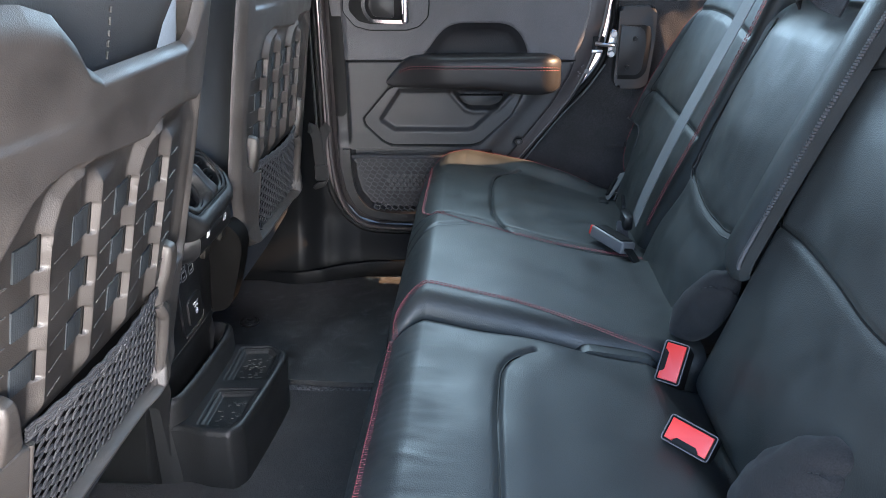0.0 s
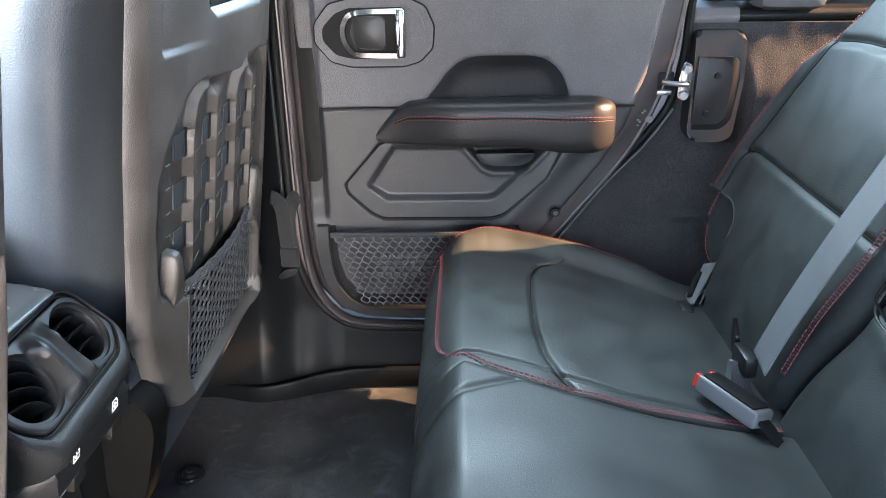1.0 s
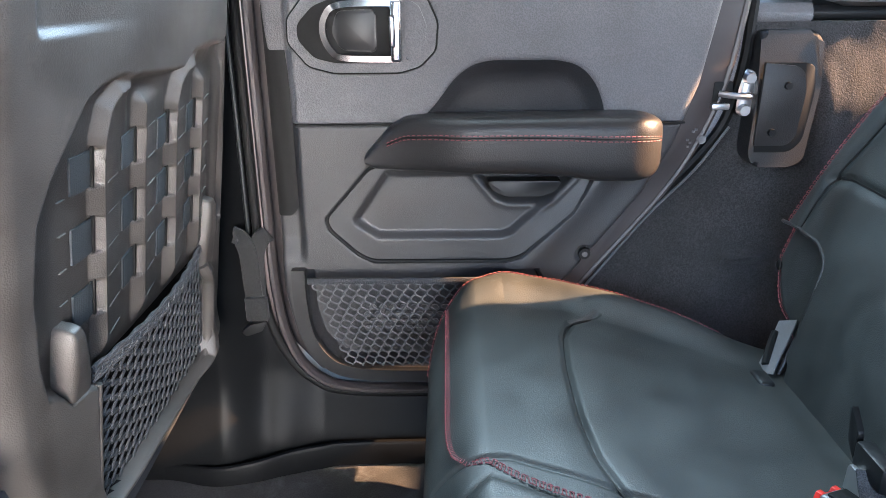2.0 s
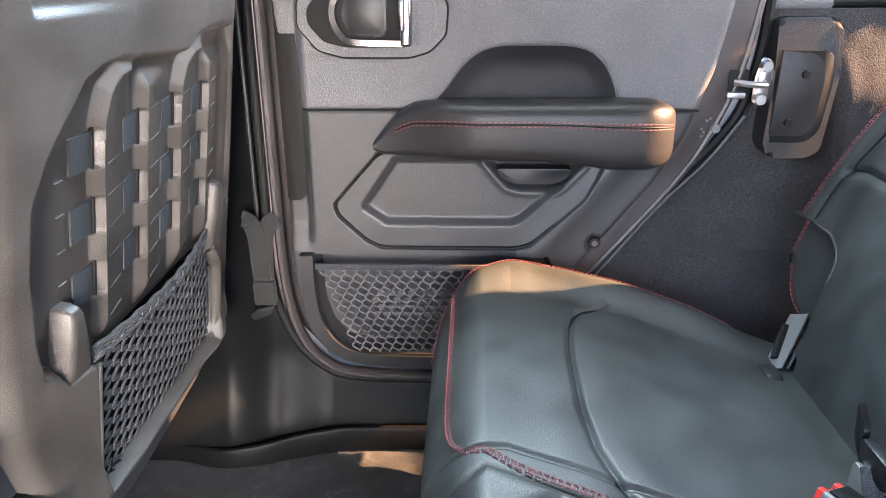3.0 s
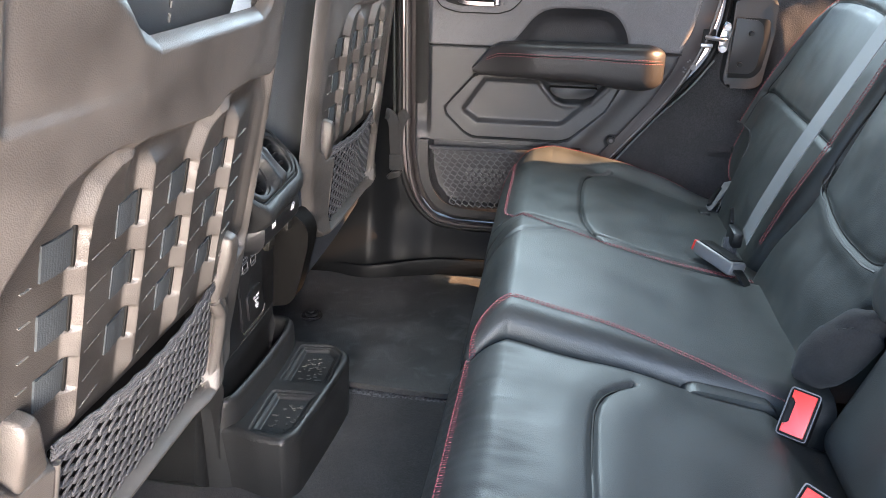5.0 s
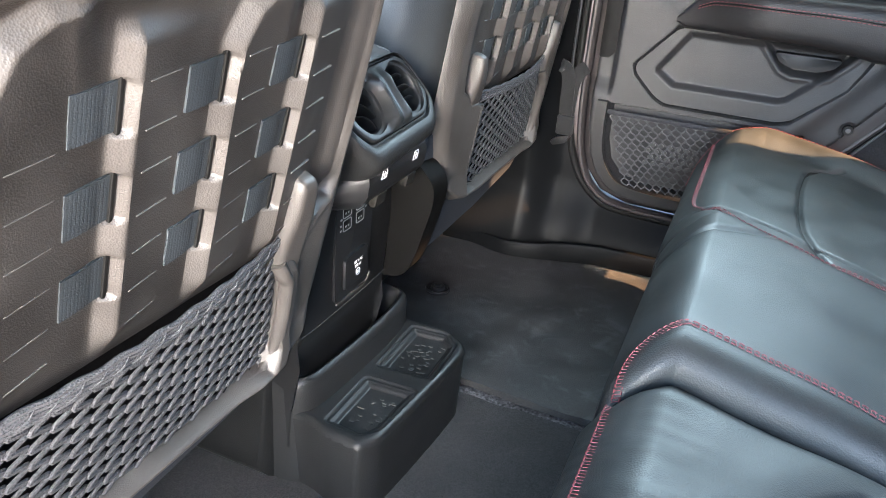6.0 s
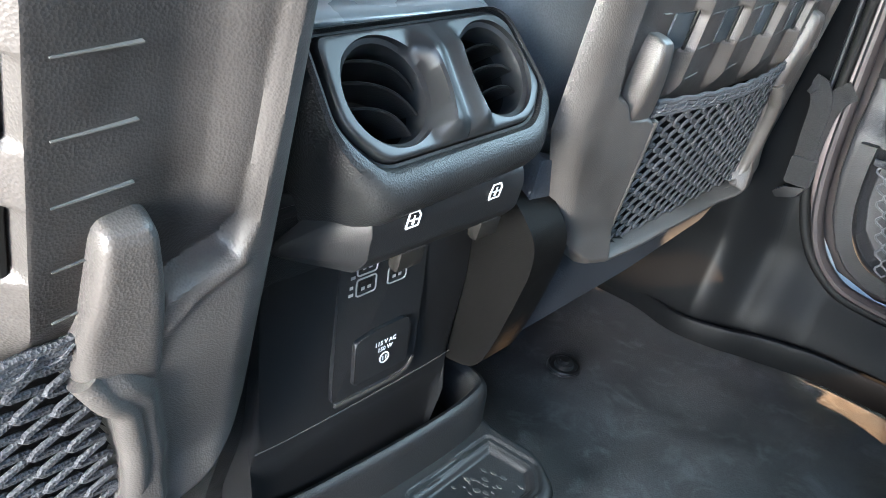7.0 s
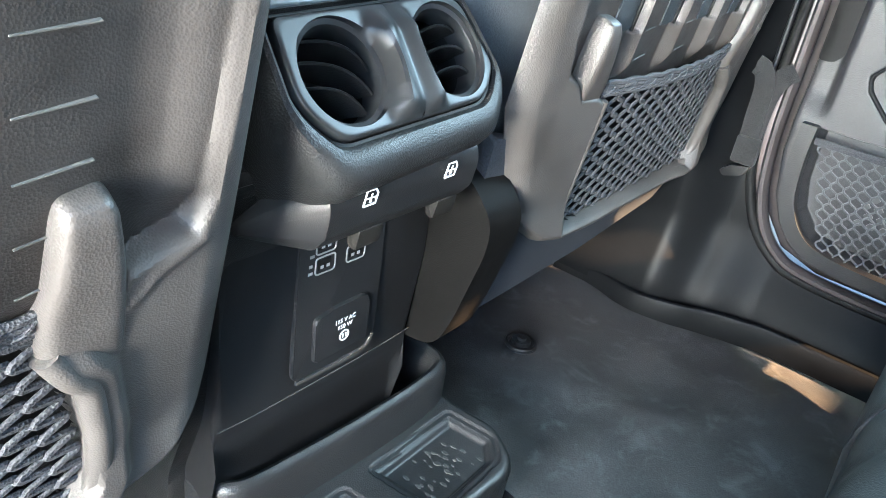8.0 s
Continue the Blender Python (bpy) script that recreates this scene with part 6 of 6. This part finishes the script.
# ---- belts and buckles ----
def build_belts():
    at = (0.39, 1.43, 0.33)
    belt = thing("seat_belt", "grey woven shoulder belt across the rear backrest", "seat belt", at)

    def add(name, bm, mat, label="", th=belt, o=at):
        bm.transform(local(o))
        return part(name, bm, mat, th, label)
    n = Vector((-1, 0, 0.34)).normalized()
    pts = []
    for z, y, off in ((0.335, 1.418, 0.022), (0.40, 1.405, 0.028), (0.50, 1.384, 0.032), (0.60, 1.366, 0.030), (0.70, 1.353, 0.026), (0.78, 1.344, 0.024), (0.90, 1.337, 0.02)):
        p = Vector((back_x(z), y, z)) + n * off
        pts.append(p)
    add("webbing", sweep(smooth_path(pts, 8), [(-0.024, -0.0008), (0.024, -0.0008), (0.024, 0.0008), (-0.024, 0.0008)], n), WEBBING, "grey woven webbing")
    st = bmesh.new()
    add("slider", box(0.345, 0.362, 1.408, 1.456, 0.325, 0.352, 0.004), BLACK, "black belt slider")
    add("tongue", prism(rounded([(1.425, 0.33), (1.45, 0.33), (1.452, 0.30), (1.445, 0.285), (1.43, 0.285), (1.423, 0.30)], 0.004), "x", 0.340, 0.345, 0.001), STEEL, "steel belt tongue")
    add("slider_tab", prism(rounded([(1.46, 0.355), (1.48, 0.375), (1.475, 0.34), (1.462, 0.325)], 0.004), "x", 0.350, 0.356, 0.002), BLACK)
    add("lower_webbing", sweep(smooth_path([(0.348, 1.432, 0.335), (0.345, 1.405, 0.312), (0.355, 1.375, 0.298), (0.372, 1.352, 0.292)], 6), [(-0.011, -0.001), (0.011, -0.001), (0.011, 0.001), (-0.011, 0.001)], (0, 0, 1)), NETTING, "folded lower webbing")

    ao = (0.37, 1.68, 0.32)
    anchor = thing("belt_anchor", "grey belt webbing with a black clip beside the seat back", "seat belt anchor", ao)
    bm = sweep(smooth_path([(0.400, 1.725, 0.345), (0.385, 1.708, 0.328), (0.368, 1.690, 0.310), (0.355, 1.675, 0.296)], 6), [(-0.014, -0.001), (0.014, -0.001), (0.014, 0.001), (-0.014, 0.001)], (-0.8, -0.1, 0.6))
    bm.transform(local(ao))
    part("webbing", bm, WEBBING, anchor, "grey woven webbing")
    bm = tube(smooth_path([(0.384, 1.722, 0.330), (0.370, 1.702, 0.318), (0.360, 1.685, 0.304)], 5), 0.0048, 8)
    bm.transform(local(ao))
    part("clip", bm, SEAL, anchor, "black clip")
    bm = box(0.335, 0.356, 1.640, 1.675, 0.286, 0.304, 0.005, 3)
    bm.transform(local(ao))
    part("end_fitting", bm, SATIN, anchor, "satin end fitting")

    def buckle(o, yaw, pitch, roll, grey, label, stalk):
        ob = thing("belt_buckle", label, "seat belt buckle", o, "seat belt buckles")
        ob.matrix_world = pose(*o, roll, pitch, yaw)
        bm = box(-0.044, 0.044, -0.018, 0.018, -0.012, 0.010, 0.004, 3)
        for v in bm.verts:
            if v.co.x > 0:
                v.co.y *= 1 - 2.6 * v.co.x
        part("body", bm, grey, ob)
        part("top_plate", box(-0.040, 0.036, -0.014, 0.014, 0.009, 0.0125, 0.0015), SEAL, ob, "black upper face")
        bm = prism(rounded([(-0.0155, -0.0090), (0.0155, -0.0090), (0.0155, 0.0085), (0.008, 0.0085), (0.007, 0.003), (-0.007, 0.003), (-0.008, 0.0085), (-0.0155, 0.0085)], 0.001), "x", -0.0485, -0.040, 0.001)
        part("release_button", bm, BUCKLE_RED, ob, "bright red release button")
        if stalk:
            part("stalk", sweep(smooth_path([(0.028, 0, 0), (0.05, 0, -0.004), (0.075, 0.004, -0.02)], 5), [(-0.009, -0.002), (0.009, -0.002), (0.009, 0.002), (-0.009, 0.002)], (0, 0, 1)), BLACK, ob)
        return ob
    buckle((0.318, 1.362, 0.326), -60, 4, -12, BUCKLE, "grey belt buckle with red button lying on the cushion", True)

    def face_buckle(o, m, label):
        """Buckle that stands in the gap, its red button towards the front."""
        ob = thing("belt_buckle", label, "seat belt buckle", o, "seat belt buckles")
        ob.matrix_world = Matrix.Translation(o) @ m
        bm = box(-0.062, 0.0, -0.0285, 0.0285, -0.0165, 0.0165, 0.005, 3)
        part("body", bm, SEAL, ob, "black plastic body")
        rim = rounded([(-0.0275, -0.0155), (0.0275, -0.0155), (0.0275, 0.0155), (-0.0275, 0.0155)], 0.004)
        part("rim", sweep([(0.0, *p) for p in rim], circle(0.0009, 6), (1, 0, 0), True), TRIM, ob, "dark grey rim")
        bm = prism([(-0.0245, 0.0125), (0.0245, 0.0125), (0.0245, -0.0125), (0.0155, -0.0125), (0.012, -0.0055), (-0.012, -0.0055), (-0.0155, -0.0125), (-0.0245, -0.0125)], "x", -0.004, 0.0035, 0.0012)
        part("release_button", bm, BUCKLE_RED, ob, "bright red release button")
        part("stalk", sweep(smooth_path([(-0.055, 0, 0), (-0.08, 0.0, -0.004), (-0.11, 0.0, -0.014)], 5), [(-0.016, -0.002), (0.016, -0.002), (0.016, 0.002), (-0.016, 0.002)], (0, 0, 1)), WEBBING, ob, "grey webbing stalk")
        return ob
    return face_buckle


face_buckle = build_belts()


def aim(front, across):
    """Axes with x along front and y as near as can be to across."""
    x = Vector(front).normalized()
    y = Vector(across)
    y = (y - x * y.dot(x)).normalized()
    z = x.cross(y)
    return Matrix(((x.x, y.x, z.x, 0), (x.y, y.y, z.y, 0), (x.z, y.z, z.z, 0), (0, 0, 0, 1)))


face_buckle((0.330, 0.948, 0.315), aim((-0.35, -0.72, 0.60), (-0.34, -0.55, -0.72)), "black belt buckle with red button standing in the gap")
face_buckle((0.314, 0.795, 0.309), aim((-0.35, -0.72, 0.60), (0.82, -0.52, -0.22)), "black belt buckle with red button leaning in the gap")


def build_hinge_covers():
    for y, z, ry, rz, lean in ((1.030, 0.355, 0.033, 0.070, -0.34), (0.690, 0.330, 0.045, 0.085, -0.45)):
        at = (back_x(z) - 0.006, y, z)
        ob = thing("hinge_cover", "dark plush rounded hinge cover at the backrest foot", "seat trim", at)
        bm = bmesh.new()
        bmesh.ops.create_uvsphere(bm, u_segments=48, v_segments=32, radius=1)
        for v in bm.verts:
            c = v.co.copy()
            k = Vector((0.034 * c.x, ry * c.y, rz * c.z))
            # a fold across the upper outer side
            f = math.exp(-((c.z - 0.45 + 0.5 * c.y) / 0.10) ** 2) * sstep(0.2, -0.5, c.y)
            k *= 1 - 0.10 * f
            k.y += lean * k.z
            v.co = k + k.normalized() * 0.004 * noise.noise(k * 45)
        bm.transform(Matrix.Rotation(radians(18), 4, "Y"))
        part("cover", bm, PLUSH, ob)
        seam = [Vector((-0.030 + 0.012 * abs(q), ry * 0.75 * q + lean * rz * (0.30 - 0.5 * q), rz * (0.30 - 0.45 * q))) for q in [-0.8 + 0.2 * m for m in range(9)]]
        seam = [Matrix.Rotation(radians(18), 3, "Y") @ p for p in seam]
        part("fold_seam", stitches(seam, 0.004, 0.003, 0.0006, up=(1, 0, 0)), BLACK, ob, "stitched fold")


build_hinge_covers()


def build_mid_rib():
    """Upright bolster between the middle and the near backrest, with a pull loop and headrest post at the top."""
    at = (0.45, 1.01, 0.44)
    ob = thing("side_bolster", "black leather bolster strip between two backrests", "seat trim", at)
    n = Vector((-1, 0, 0.34)).normalized()
    pts = []
    for z, y, o in ((0.430, 0.998, 0.004), (0.445, 0.995, 0.014), (0.50, 0.990, 0.016), (0.60, 0.982, 0.016), (0.70, 0.974, 0.014), (0.78, 0.968, 0.012)):
        pts.append(Vector((back_x(z), y, z)) + n * o)
    prof = [(-0.030, -0.01), (0.030, -0.01), (0.030, 0.004), (0.022, 0.012), (0.0, 0.016), (-0.022, 0.012), (-0.030, 0.004)]
    bm = sweep(smooth_path(pts, 8), prof, n)
    bm.transform(local(at))
    part("bolster", bm, LEATHER, ob)
    for off in (-0.026, 0.026):
        path = [Vector(p) + Vector((0, off, 0)) + n * 0.008 for p in smooth_path(pts, 6)]
        bm = stitches(path, 0.005, 0.003, 0.0012)
        bm.transform(local(at))
        part("seam", bm, GREY_THREAD, ob)
    bm = bmesh.new()
    rib = smooth_path(pts, 54)
    for k in range(32, len(rib) - 1):
        p = rib[k] + Vector((0, -0.031, 0)) + n * (0.009 + 0.001 * (k % 2))
        box(p.x - 0.0015, p.x + 0.002, p.y - 0.0035, p.y + 0.0015, p.z, p.z + 0.0024, bm=bm) if k % 2 else None
    bm.transform(local(at))
    tagged(part("zip", bm, ZIP, ob, "grey zip along the rim", False), kind="stuff")
    at = (0.55, 1.16, 0.74)
    h = thing("headrest", "black leather middle headrest on polished chrome posts", "headrest", at)
    for y in (1.085, 1.245):
        bm = tube([(0.565, y, 0.72), (0.61, y, 0.90)], 0.007, 12)
        bm.transform(local(at))
        part("post", bm, CHROME, h, "polished chrome post")
    bm = prism(rounded([(0.590, 0.755), (0.565, 0.88), (0.60, 0.975), (0.66, 0.98), (0.685, 0.90), (0.665, 0.755)], 0.02), "y", 1.045, 1.30, 0.022, 4)
    bm.transform(local(at))
    part("pad", bm, LEATHER, h)
    at = (0.52, 1.16, 0.74)
    l = thing("pull_loop", "black webbing pull loop on the middle backrest", "pull strap", at)
    bm = sweep(smooth_path([(0.515, 1.19, 0.748), (0.505, 1.175, 0.760), (0.51, 1.15, 0.765), (0.52, 1.13, 0.755), (0.525, 1.08, 0.748)], 6), [(-0.011, -0.0015), (0.011, -0.0015), (0.011, 0.0015), (-0.011, 0.0015)], (-1, 0, 0.3))
    bm.transform(local(at))
    part("loop", bm, NETTING, l)


build_mid_rib()
